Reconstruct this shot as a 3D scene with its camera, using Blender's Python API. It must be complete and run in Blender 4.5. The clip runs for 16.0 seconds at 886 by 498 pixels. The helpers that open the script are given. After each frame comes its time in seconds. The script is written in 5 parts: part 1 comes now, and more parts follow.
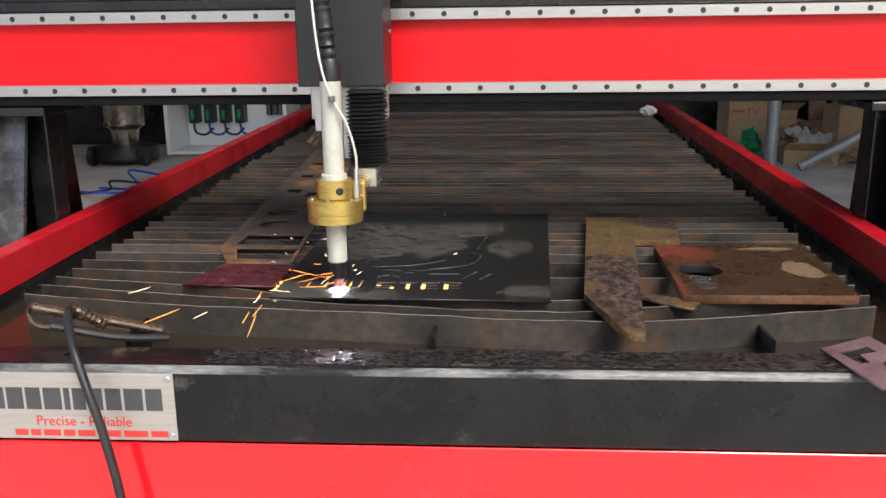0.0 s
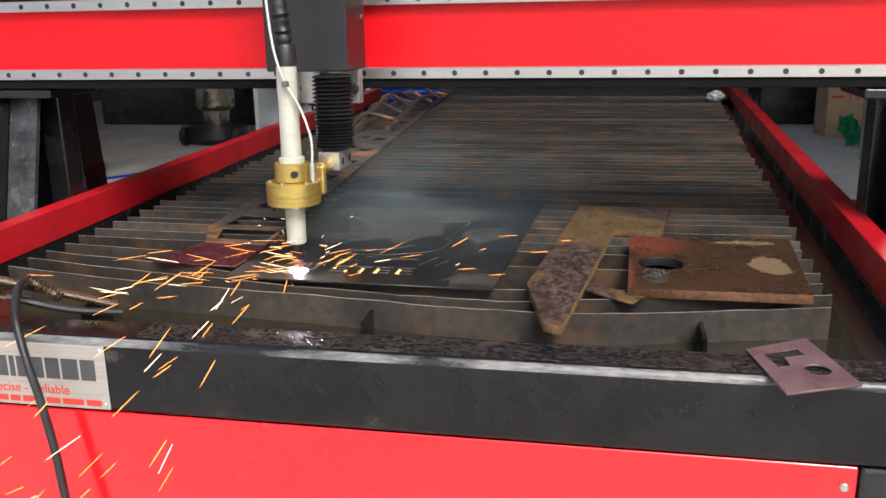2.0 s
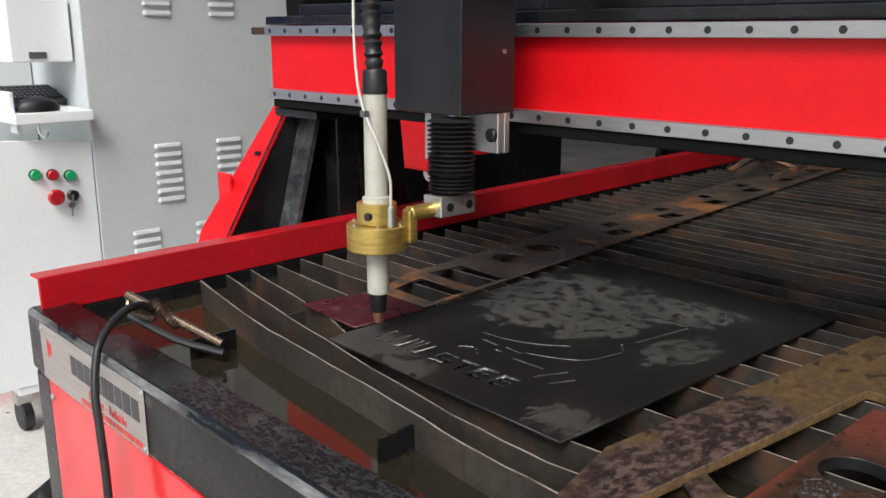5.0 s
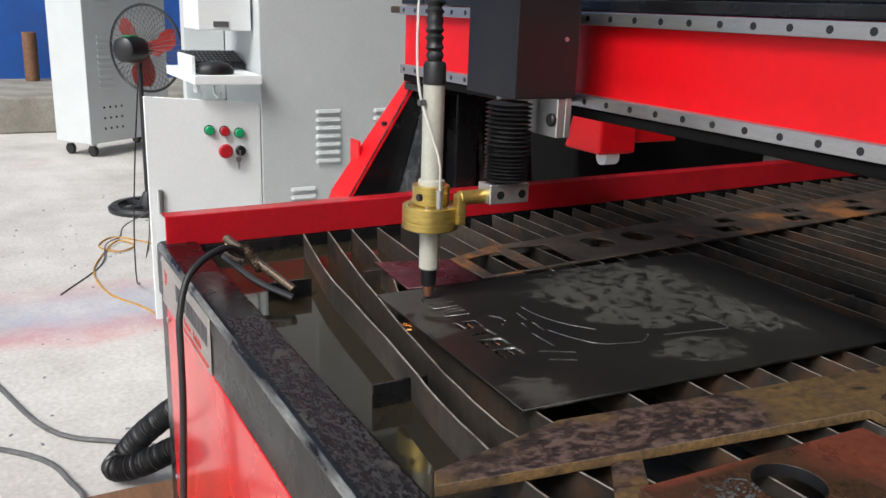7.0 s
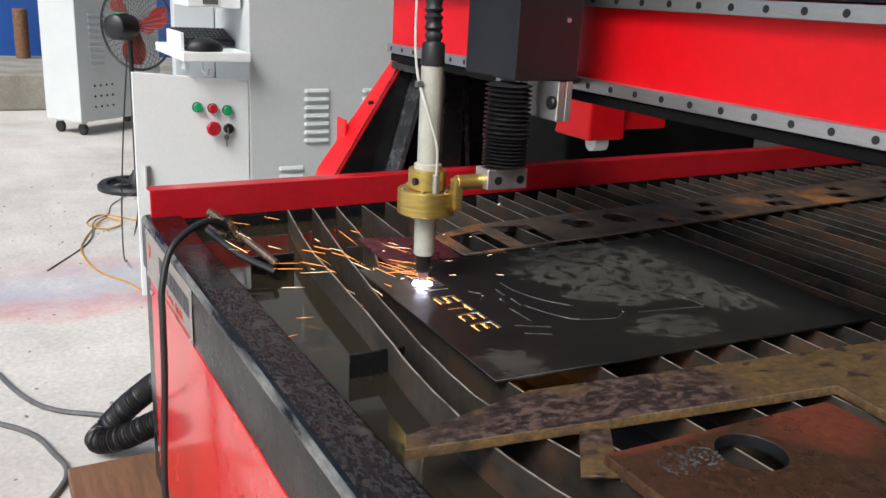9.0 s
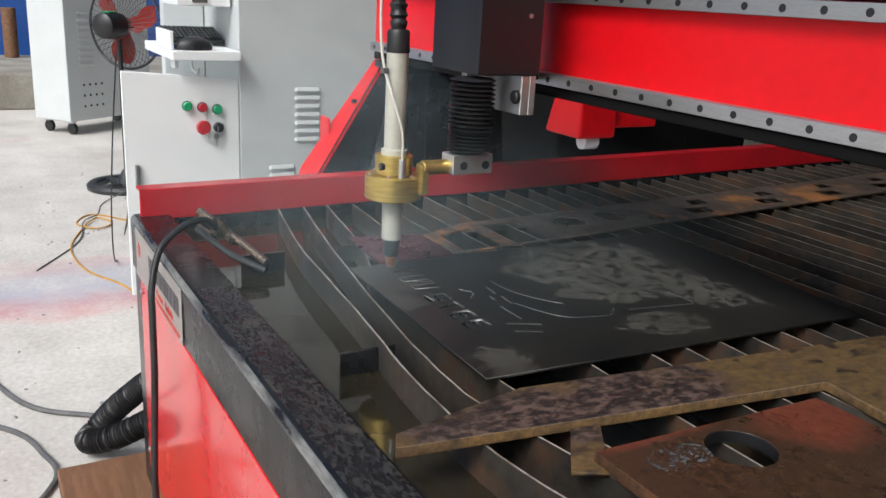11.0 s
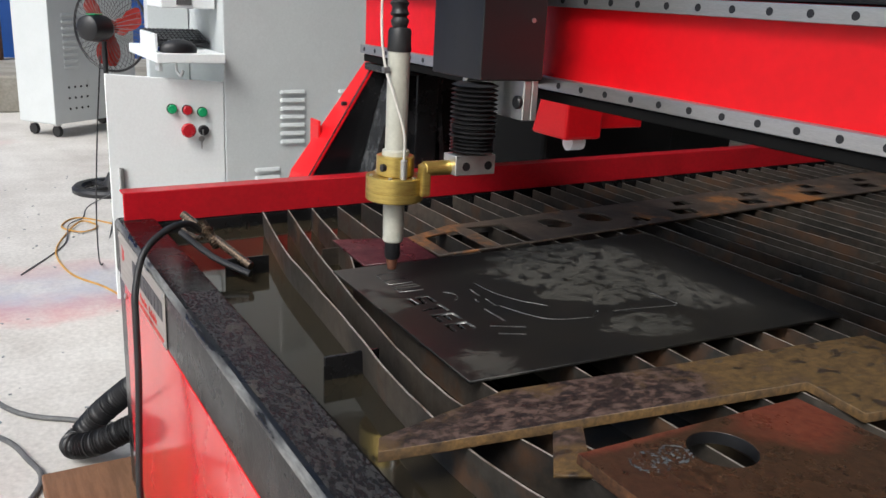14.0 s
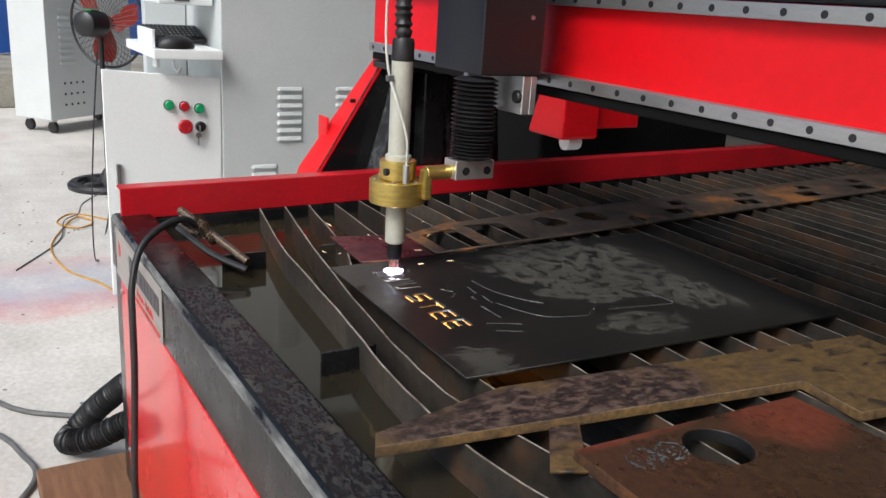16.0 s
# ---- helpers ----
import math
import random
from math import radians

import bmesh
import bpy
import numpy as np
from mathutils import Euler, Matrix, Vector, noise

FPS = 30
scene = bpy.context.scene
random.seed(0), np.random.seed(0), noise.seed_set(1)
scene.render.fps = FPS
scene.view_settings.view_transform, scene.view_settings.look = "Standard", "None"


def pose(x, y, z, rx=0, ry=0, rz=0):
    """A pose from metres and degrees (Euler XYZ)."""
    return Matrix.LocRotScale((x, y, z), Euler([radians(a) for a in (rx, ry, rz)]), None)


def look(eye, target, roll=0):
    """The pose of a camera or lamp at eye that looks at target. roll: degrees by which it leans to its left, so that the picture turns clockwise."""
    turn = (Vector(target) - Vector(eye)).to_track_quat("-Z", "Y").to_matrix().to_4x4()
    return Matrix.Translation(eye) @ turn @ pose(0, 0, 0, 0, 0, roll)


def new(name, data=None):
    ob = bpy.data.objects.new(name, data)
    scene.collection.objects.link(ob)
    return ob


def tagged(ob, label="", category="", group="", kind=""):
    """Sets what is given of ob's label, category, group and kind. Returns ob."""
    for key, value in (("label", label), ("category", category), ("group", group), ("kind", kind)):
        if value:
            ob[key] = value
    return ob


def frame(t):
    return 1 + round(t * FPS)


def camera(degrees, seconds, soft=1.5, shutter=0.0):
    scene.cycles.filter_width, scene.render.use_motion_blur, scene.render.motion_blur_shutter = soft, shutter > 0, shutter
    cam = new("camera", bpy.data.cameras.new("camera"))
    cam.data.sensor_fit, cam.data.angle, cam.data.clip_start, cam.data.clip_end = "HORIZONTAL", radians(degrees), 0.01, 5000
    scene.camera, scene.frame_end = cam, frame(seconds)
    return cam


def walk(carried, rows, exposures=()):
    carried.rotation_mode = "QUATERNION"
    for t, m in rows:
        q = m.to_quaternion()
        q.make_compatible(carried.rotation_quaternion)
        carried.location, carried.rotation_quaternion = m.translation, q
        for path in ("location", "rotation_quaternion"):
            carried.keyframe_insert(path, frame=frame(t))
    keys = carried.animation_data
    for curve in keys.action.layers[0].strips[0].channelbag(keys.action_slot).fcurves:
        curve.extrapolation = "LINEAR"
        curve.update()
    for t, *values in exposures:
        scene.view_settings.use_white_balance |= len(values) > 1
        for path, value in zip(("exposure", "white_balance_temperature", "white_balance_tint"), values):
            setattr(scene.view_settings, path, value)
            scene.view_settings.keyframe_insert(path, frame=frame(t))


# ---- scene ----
cam = camera(54.6, 16.0)
PATH = [
    (0, (-0.003, 0.071, 1.081), (-0.127, 2.006, 0.593), -0.7),
    (0.5, (-0.006, 0.08, 1.084), (-0.072, 2.021, 0.608), -1.8),
    (1, (0.015, 0.093, 1.086), (-0.035, 2.039, 0.628), -1.9),
    (1.5, (0.119, 0.11, 1.079), (-0.142, 2.044, 0.643), -1.5),
    (2, (0.256, 0.102, 1.082), (-0.114, 1.997, 0.560), -1.0),
    (2.5, (0.289, 0.142, 1.068), (-0.102, 2.043, 0.584), -0.7),
    (3, (0.326, 0.28, 1.059), (-0.328, 2.088, 0.511), -0.8),
    (3.5, (0.4, 0.408, 1.083), (-0.344, 2.18, 0.530), -1.9),
    (4, (0.529, 0.502, 1.103), (-0.503, 2.136, 0.586), 0.1),
    (4.5, (0.633, 0.59, 1.119), (-0.563, 2.095, 0.565), -0.3),
    (5, (0.632, 0.678, 1.110), (-0.773, 2.016, 0.624), 0.1),
    (7.3, (0.881, 0.85, 1.128), (-0.811, 1.764, 0.578), 2.0),
    (7.5, (0.887, 0.852, 1.120), (-0.795, 1.78, 0.562), 2.4),
    (8, (0.888, 0.853, 1.115), (-0.786, 1.789, 0.549), 2.8),
    (8.5, (0.884, 0.85, 1.113), (-0.789, 1.787, 0.546), 3.0),
    (9, (0.884, 0.852, 1.115), (-0.789, 1.786, 0.543), 3.1),
    (9.5, (0.884, 0.854, 1.115), (-0.788, 1.791, 0.543), 2.9),
    (12, (0.885, 0.854, 1.113), (-0.773, 1.815, 0.538), 3.3),
    (12.5, (0.886, 0.855, 1.114), (-0.769, 1.82, 0.539), 3.3),
    (13, (0.885, 0.857, 1.113), (-0.768, 1.827, 0.540), 3.3),
    (13.5, (0.888, 0.856, 1.115), (-0.763, 1.83, 0.544), 3.1),
    (14, (0.888, 0.86, 1.117), (-0.763, 1.834, 0.547), 3.0),
    (14.5, (0.887, 0.861, 1.115), (-0.762, 1.839, 0.548), 3.2),
    (15, (0.887, 0.861, 1.115), (-0.76, 1.842, 0.545), 3.3),
    (15.5, (0.888, 0.858, 1.115), (-0.758, 1.842, 0.545), 3.4),
    (16, (0.889, 0.856, 1.114), (-0.757, 1.84, 0.543), 3.5),
]
EXPOSURES = [(0.0, 0.72, 6400, 9), (2.0, 0.77, 6400, 9), (3.5, 0.77, 6350, 9), (4.3, 0.55, 6300, 8), (5.0, 0.32, 6250, 7), (7.3, 0.26, 6200, 7), (16.0, 0.22, 6200, 7)]
walk(cam, [(t, look(eye, target, roll)) for t, eye, target, roll in PATH], EXPOSURES)

# ---- world, sun, exposure ----
world = bpy.data.worlds.new("overcast_sky")
scene.world = world
world.use_nodes = True
wn = world.node_tree.nodes
sky = wn.new("ShaderNodeTexSky")
sky.sky_type, sky.sun_disc = "NISHITA", False
sky.sun_elevation, sky.sun_rotation = radians(48), radians(150)
sky.air_density, sky.dust_density, sky.ozone_density = 1.0, 4.0, 1.0
world.node_tree.links.new(sky.outputs[0], wn["Background"].inputs[0])
wn["Background"].inputs[1].default_value = 0.15
sun = new("sun", bpy.data.lights.new("sun", "SUN"))
sun.data.energy, sun.data.angle, sun.data.color = 2.0, radians(25), (1.0, 0.985, 0.96)
sun.matrix_world = look((3.2, -5.5, 7.0), (0, 0, 0))


# ---- materials ----
def material(name):
    m = bpy.data.materials.new(name)
    m.use_nodes = True
    t = m.node_tree
    return m, t.nodes, t.links, t.nodes["Principled BSDF"]


def ramp(nodes, stops):
    r = nodes.new("ShaderNodeValToRGB")
    while len(r.color_ramp.elements) < len(stops):
        r.color_ramp.elements.new(0.5)
    for e, (p, c) in zip(r.color_ramp.elements, stops):
        e.position, e.color = p, (*c, 1) if len(c) == 3 else c
    return r


def grey(v):
    return (v, v, v)


def noise_node(nodes, links, scale, detail=6, rough=0.6, stretch=None, lift=0.0):
    co = nodes.new("ShaderNodeTexCoord")
    mp = nodes.new("ShaderNodeMapping")
    n = nodes.new("ShaderNodeTexNoise")
    n.inputs["Scale"].default_value, n.inputs["Detail"].default_value, n.inputs["Roughness"].default_value = scale, detail, rough
    if stretch:
        mp.inputs["Scale"].default_value = stretch
    mp.inputs["Location"].default_value = (lift, lift * 1.7, lift * 0.6)
    links.new(co.outputs["Object"], mp.inputs[0])
    links.new(mp.outputs[0], n.inputs["Vector"])
    return n


def mix(nodes, links, fac, a, b, mode="MIX"):
    x = nodes.new("ShaderNodeMix")
    x.data_type, x.blend_type = "RGBA", mode
    for sock, v in ((x.inputs[0], fac), (x.inputs[6], a), (x.inputs[7], b)):
        if hasattr(v, "is_output"):
            links.new(v, sock)
        else:
            sock.default_value = v if isinstance(v, float) else (*v, 1)
    return x.outputs[2]


def surface(name, base, other, scale=12, cut=(0.42, 0.62), rough=(0.35, 0.6), metal=0.0, bump=0.1, grain=160, fine=0.12,
            stretch=None, spots=None, spot_scale=30, spot_cut=(0.62, 0.68), lift=0.0, coat=0.0, spot_rough=None, spot_detail=6, spot_fray=0.58, shine=0.5):
    """Two tones in patches, a fine grain over both, spots of a third tone, and a relief."""
    m, N, L, P = material(name)
    big = noise_node(N, L, scale, 8, 0.62, stretch, lift)
    small = noise_node(N, L, grain, 4, 0.6, stretch, lift)
    r = ramp(N, [(cut[0], base), (cut[1], other)])
    L.new(big.outputs[0], r.inputs[0])
    g = ramp(N, [(0.3, grey(1 - fine * 2)), (0.7, grey(1.0))])
    L.new(small.outputs[0], g.inputs[0])
    colour = mix(N, L, 1.0, r.outputs[0], g.outputs[0], "MULTIPLY")
    rr = ramp(N, [(cut[0], grey(rough[0])), (cut[1], grey(rough[1]))])
    L.new(big.outputs[0], rr.inputs[0])
    rough_out = rr.outputs[0]
    if spots:
        sn = noise_node(N, L, spot_scale, spot_detail, spot_fray, None, lift + 3.1)
        sr = ramp(N, [(spot_cut[0], grey(0.0)), (spot_cut[1], grey(1.0))])
        L.new(sn.outputs[0], sr.inputs[0])
        colour = mix(N, L, sr.outputs[0], colour, spots)
        if spot_rough is not None:
            rough_out = mix(N, L, sr.outputs[0], rough_out, grey(spot_rough))
    L.new(colour, P.inputs["Base Color"])
    L.new(rough_out, P.inputs["Roughness"])
    P.inputs["Metallic"].default_value = metal
    P.inputs["Specular IOR Level"].default_value = shine
    P.inputs["Coat Weight"].default_value = coat
    P.inputs["Coat Roughness"].default_value = 0.08
    if bump:
        add = N.new("ShaderNodeMath")
        add.operation = "ADD"
        L.new(big.outputs[0], add.inputs[0])
        L.new(small.outputs[0], add.inputs[1])
        b = N.new("ShaderNodeBump")
        b.inputs["Strength"].default_value, b.inputs["Distance"].default_value = bump, 0.002
        L.new(add.outputs[0], b.inputs["Height"])
        L.new(b.outputs[0], P.inputs["Normal"])
    return m


def glow(name, colour, strength):
    m, N, L, P = material(name)
    P.inputs["Base Color"].default_value = (*colour, 1)
    P.inputs["Emission Color"].default_value = (*colour, 1)
    P.inputs["Emission Strength"].default_value = strength
    return m


RED = surface("red_machine_enamel", (0.72, 0.004, 0.010), (0.66, 0.004, 0.009), 5, rough=(0.36, 0.46), bump=0.05, fine=0.04, coat=0.05, grain=60, shine=0.3)
RED_GLOSS = surface("glossy_red_panel_enamel", (0.74, 0.006, 0.012), (0.68, 0.005, 0.011), 3, rough=(0.2, 0.28), bump=0.03, fine=0.03, coat=0.5, grain=40)
DEEP_RED = surface("crimson_enamel", (0.56, 0.010, 0.020), (0.48, 0.009, 0.017), 8, rough=(0.28, 0.42), bump=0.06, fine=0.08, coat=0.2, grain=90,
                   spots=(0.12, 0.02, 0.02), spot_scale=55, spot_cut=(0.68, 0.74))
BLACK_PAINT = surface("black_machine_paint", (0.008, 0.008, 0.009), (0.014, 0.014, 0.015), 7, rough=(0.2, 0.32), bump=0.12, fine=0.15,
                      spots=(0.10, 0.095, 0.085), spot_scale=16, spot_cut=(0.70, 0.80), spot_rough=0.6)
BEAM_PAINT = surface("worn_black_paint", (0.007, 0.007, 0.008), (0.013, 0.013, 0.013), 9, shine=0.28, rough=(0.2, 0.36), bump=0.2, fine=0.2,
                     spots=(0.10, 0.092, 0.08), spot_scale=9, spot_detail=12, spot_fray=0.78, spot_cut=(0.60, 0.78), spot_rough=0.65)
# Scuffs and the edge highlight together, as one pale tone.
BEAM_EDGE = surface("scuffed_highlit_beam_edge", (0.012, 0.012, 0.013), (0.24, 0.24, 0.23), 26, (0.42, 0.62), (0.25, 0.5), bump=0.3, fine=0.3, stretch=(0.25, 1, 1), grain=200)
CRUST = surface("dross_crusted_paint", (0.010, 0.010, 0.0105), (0.085, 0.082, 0.076), 150, (0.48, 0.70), (0.22, 0.6), bump=1.0, grain=260, fine=0.3, stretch=(0.7, 1.5, 1),
                spots=(0.15, 0.130, 0.10), spot_scale=11, spot_detail=10, spot_fray=0.72, spot_cut=(0.58, 0.70), spot_rough=0.75)
DARK_METAL = surface("grey_carriage_paint", (0.011, 0.0115, 0.013), (0.014, 0.0145, 0.016), 6, rough=(0.38, 0.48), bump=0.05, fine=0.08)
STEEL_RAIL = surface("ground_rail_steel", (0.56, 0.56, 0.55), (0.52, 0.52, 0.51), 14, rough=(0.28, 0.36), metal=0.85, bump=0.04, stretch=(1, 12, 12), fine=0.1)
ALU = surface("machined_aluminium", (0.62, 0.62, 0.60), (0.52, 0.52, 0.50), 20, rough=(0.3, 0.42), metal=0.8, bump=0.05, fine=0.08)
# Worn slat tops, lightened further so the colour carries their bright glint.
SLAT_TOP = surface("torch_worn_lit_slat_edge", (0.36, 0.33, 0.29), (0.13, 0.095, 0.065), 26, (0.42, 0.66), (0.4, 0.6), metal=0.0, bump=0.3, fine=0.2)
SLAT = surface("wet_slat_steel", (0.078, 0.074, 0.068), (0.14, 0.115, 0.090), 7, (0.38, 0.66), (0.3, 0.55), metal=0.5, bump=0.3, fine=0.2, grain=60,
               spots=(0.20, 0.10, 0.05), spot_scale=8, spot_detail=9, spot_cut=(0.52, 0.70), spot_rough=0.75)


def vary(m, low, high):
    """Each piece has a tone of its own."""
    N, L = m.node_tree.nodes, m.node_tree.links
    sock = N["Principled BSDF"].inputs["Base Color"]
    info, r = N.new("ShaderNodeObjectInfo"), ramp(N, [(0.0, grey(low)), (1.0, grey(high))])
    L.new(info.outputs["Random"], r.inputs[0])
    L.new(mix(N, L, 1.0, sock.links[0].from_socket, r.outputs[0], "MULTIPLY"), sock)


vary(SLAT, 0.6, 1.0)


def stain(N, L, co, at, half, wob, sway=0.5):
    """1 at the middle of an oval stain, 0 at its rim, below 0 outside; the rim is frayed by a noise."""
    mp, ln, sub, add = N.new("ShaderNodeMapping"), N.new("ShaderNodeVectorMath"), N.new("ShaderNodeMath"), N.new("ShaderNodeMath")
    mp.vector_type = "TEXTURE"
    mp.inputs["Location"].default_value = (at[0], at[1], 0)
    mp.inputs["Scale"].default_value = (half[0], half[1], 1)
    ln.operation = "LENGTH"
    L.new(co.outputs["Object"], mp.inputs[0])
    L.new(mp.outputs[0], ln.inputs[0])
    sub.operation, sub.inputs[0].default_value = "SUBTRACT", 1.0 - sway * 3
    L.new(ln.outputs["Value"], sub.inputs[1])
    add.operation, add.inputs[1].default_value = "MULTIPLY_ADD", sway * 6
    L.new(wob.outputs[0], add.inputs[0])
    L.new(sub.outputs[0], add.inputs[2])
    return add.outputs[0]


def widest(N, L, values):
    out = values[0]
    for v in values[1:]:
        m = N.new("ShaderNodeMath")
        m.operation = "MAXIMUM"
        L.new(out, m.inputs[0])
        L.new(v, m.inputs[1])
        out = m.outputs[0]
    return out


def sheet_material():
    """Wet black mill scale, with dry grey stains that are pitted by dark drops."""
    m, N, L, P = material("mill_scale_sheet")
    co = N.new("ShaderNodeTexCoord")
    wide = noise_node(N, L, 12, 9, 0.66, None, 0.6)
    drops = noise_node(N, L, 40, 7, 0.66, None, 2.2)
    scruff = noise_node(N, L, 70, 8, 0.72, (1.3, 0.7, 1), 5.2)
    tone = noise_node(N, L, 7, 5, 0.6, None, 7.5)
    clear = [stain(N, L, co, a, h, wide, w) for a, h, w in (((-0.12, 0.05), (0.19, 0.15), 0.42), ((0.03, 0.15), (0.12, 0.09), 0.5), ((0.145, 0.005), (0.055, 0.085), 0.42))]
    dull = stain(N, L, co, (0.02, 0.22), (0.26, 0.15), wide, 0.35)
    rough_ones = [stain(N, L, co, a, h, scruff, w) for a, h, w in (((-0.20, -0.295), (0.10, 0.06), 0.55), ((-0.08, -0.32), (0.06, 0.03), 0.8), ((0.18, -0.30), (0.05, 0.04), 0.7))]
    f = ramp(N, [(0.0, grey(0.0)), (0.12, grey(1.0))])
    L.new(widest(N, L, clear), f.inputs[0])
    k = ramp(N, [(0.0, grey(0.0)), (0.3, grey(0.9))])
    L.new(widest(N, L, rough_ones), k.inputs[0])
    u = ramp(N, [(0.0, grey(0.0)), (0.5, grey(0.20))])
    L.new(dull, u.inputs[0])
    d = ramp(N, [(0.445, grey(0.05)), (0.475, grey(1.0))])
    L.new(drops.outputs[0], d.inputs[0])
    mask = mix(N, L, 1.0, mix(N, L, 1.0, f.outputs[0], d.outputs[0], "MULTIPLY"), mix(N, L, 1.0, k.outputs[0], u.outputs[0], "LIGHTEN"), "LIGHTEN")
    wet = ramp(N, [(0.35, (0.010, 0.010, 0.0105)), (0.68, (0.020, 0.018, 0.015))])
    dry = ramp(N, [(0.35, (0.078, 0.073, 0.063)), (0.65, (0.046, 0.044, 0.038))])
    for r in (wet, dry):
        L.new(tone.outputs[0], r.inputs[0])
    L.new(mix(N, L, mask, wet.outputs[0], dry.outputs[0]), P.inputs["Base Color"])
    L.new(mix(N, L, mask, grey(0.30), grey(0.55)), P.inputs["Roughness"])
    P.inputs["Specular IOR Level"].default_value = 0.24
    bp = N.new("ShaderNodeBump")
    bp.inputs["Strength"].default_value, bp.inputs["Distance"].default_value = 0.10, 0.0006
    L.new(drops.outputs[0], bp.inputs["Height"])
    L.new(bp.outputs[0], P.inputs["Normal"])
    return m


def crusted_plate():
    """Hook plate: purple-brown scale over its front half, ochre rust behind, dark drops all over."""
    m, N, L, P = material("ochre_rusted_plate")
    co = N.new("ShaderNodeTexCoord")
    wide = noise_node(N, L, 9, 8, 0.68, None, 1.6)
    fine = noise_node(N, L, 85, 8, 0.68, (1.2, 0.8, 1), 0.2)
    drops = noise_node(N, L, 42, 4, 0.5, (1.3, 0.8, 1), 4.2)
    crust = widest(N, L, [stain(N, L, co, (-0.055, -0.14), (0.10, 0.30), wide, 0.45), stain(N, L, co, (0.10, 0.35), (0.10, 0.10), wide, 0.3)])
    c = ramp(N, [(0.0, grey(0.0)), (0.3, grey(1.0))])
    L.new(crust, c.inputs[0])
    ochre = ramp(N, [(0.38, (0.145, 0.088, 0.034)), (0.62, (0.062, 0.039, 0.019))])
    scale = ramp(N, [(0.42, (0.018, 0.013, 0.012)), (0.50, (0.046, 0.029, 0.023)), (0.58, (0.110, 0.073, 0.058))])
    L.new(fine.outputs[0], ochre.inputs[0])
    L.new(fine.outputs[0], scale.inputs[0])
    d = ramp(N, [(0.60, grey(0.0)), (0.63, grey(0.85))])
    L.new(drops.outputs[0], d.inputs[0])
    col = mix(N, L, c.outputs[0], ochre.outputs[0], scale.outputs[0])
    L.new(mix(N, L, d.outputs[0], col, (0.030, 0.022, 0.018)), P.inputs["Base Color"])
    L.new(mix(N, L, d.outputs[0], grey(0.58), grey(0.3)), P.inputs["Roughness"])
    P.inputs["Specular IOR Level"].default_value = 0.35
    bp = N.new("ShaderNodeBump")
    bp.inputs["Strength"].default_value, bp.inputs["Distance"].default_value = 0.6, 0.0025
    L.new(fine.outputs[0], bp.inputs["Height"])
    L.new(bp.outputs[0], P.inputs["Normal"])
    return m


def wet_rust_plate():
    """Thick plate: wet brown scale, red rust along one edge, a dry tan patch and orange crumbs."""
    m, N, L, P = material("red_rusted_plate")
    co = N.new("ShaderNodeTexCoord")
    wide = noise_node(N, L, 10, 9, 0.68, None, 2.6)
    fine = noise_node(N, L, 90, 7, 0.66, None, 0.9)
    red = widest(N, L, [stain(N, L, co, (-0.12, 0.11), (0.09, 0.09), wide, 0.35), stain(N, L, co, (-0.155, -0.10), (0.022, 0.14), wide, 0.3)])
    tan = widest(N, L, [stain(N, L, co, (0.085, -0.01), (0.035, 0.055), wide, 0.4), stain(N, L, co, (0.06, 0.13), (0.05, 0.014), wide, 0.5)])
    r = ramp(N, [(0.0, grey(0.0)), (0.5, grey(1.0))])
    t = ramp(N, [(0.0, grey(0.0)), (0.10, grey(1.0))])
    L.new(red, r.inputs[0])
    L.new(tan, t.inputs[0])
    base = ramp(N, [(0.36, (0.026, 0.015, 0.009)), (0.64, (0.066, 0.035, 0.019))])
    rust = ramp(N, [(0.36, (0.095, 0.020, 0.012)), (0.64, (0.165, 0.050, 0.028))])
    sand = ramp(N, [(0.36, (0.11, 0.068, 0.030)), (0.64, (0.18, 0.125, 0.07))])
    for q in (base, rust, sand):
        L.new(fine.outputs[0], q.inputs[0])
    col = mix(N, L, t.outputs[0], mix(N, L, r.outputs[0], base.outputs[0], rust.outputs[0]), sand.outputs[0])
    L.new(col, P.inputs["Base Color"])
    ro = ramp(N, [(0.4, grey(0.20)), (0.62, grey(0.45))])
    L.new(wide.outputs[0], ro.inputs[0])
    L.new(mix(N, L, t.outputs[0], ro.outputs[0], grey(0.7)), P.inputs["Roughness"])
    P.inputs["Specular IOR Level"].default_value = 0.4
    bp = N.new("ShaderNodeBump")
    bp.inputs["Strength"].default_value, bp.inputs["Distance"].default_value = 0.4, 0.0015
    L.new(fine.outputs[0], bp.inputs["Height"])
    L.new(bp.outputs[0], P.inputs["Normal"])
    return m


SHEET = sheet_material()
SHEET_EDGE = surface("bright_cut_edge", (0.20, 0.20, 0.195), (0.05, 0.05, 0.05), 90, rough=(0.25, 0.45), metal=0.6, bump=0.2)
BURR = surface("dull_cut_burr", (0.26, 0.26, 0.26), (0.06, 0.06, 0.06), 120, rough=(0.25, 0.45), metal=0.5, bump=0.2)
PURPLE_GREY = surface("heat_purpled_thin_steel", (0.20, 0.13, 0.14), (0.13, 0.07, 0.08), 14, rough=(0.3, 0.45), metal=0.2, bump=0.12, fine=0.15)
OCHRE = crusted_plate()
RUST_RED = wet_rust_plate()
OCHRE_EDGE = surface("sawn_ochre_edge", (0.17, 0.098, 0.036), (0.070, 0.040, 0.018), 26, rough=(0.5, 0.7), bump=0.4, fine=0.3)
RUST_EDGE = surface("bright_rust_edge", (0.20, 0.085, 0.034), (0.10, 0.045, 0.022), 30, rough=(0.6, 0.8), bump=0.4, fine=0.3)
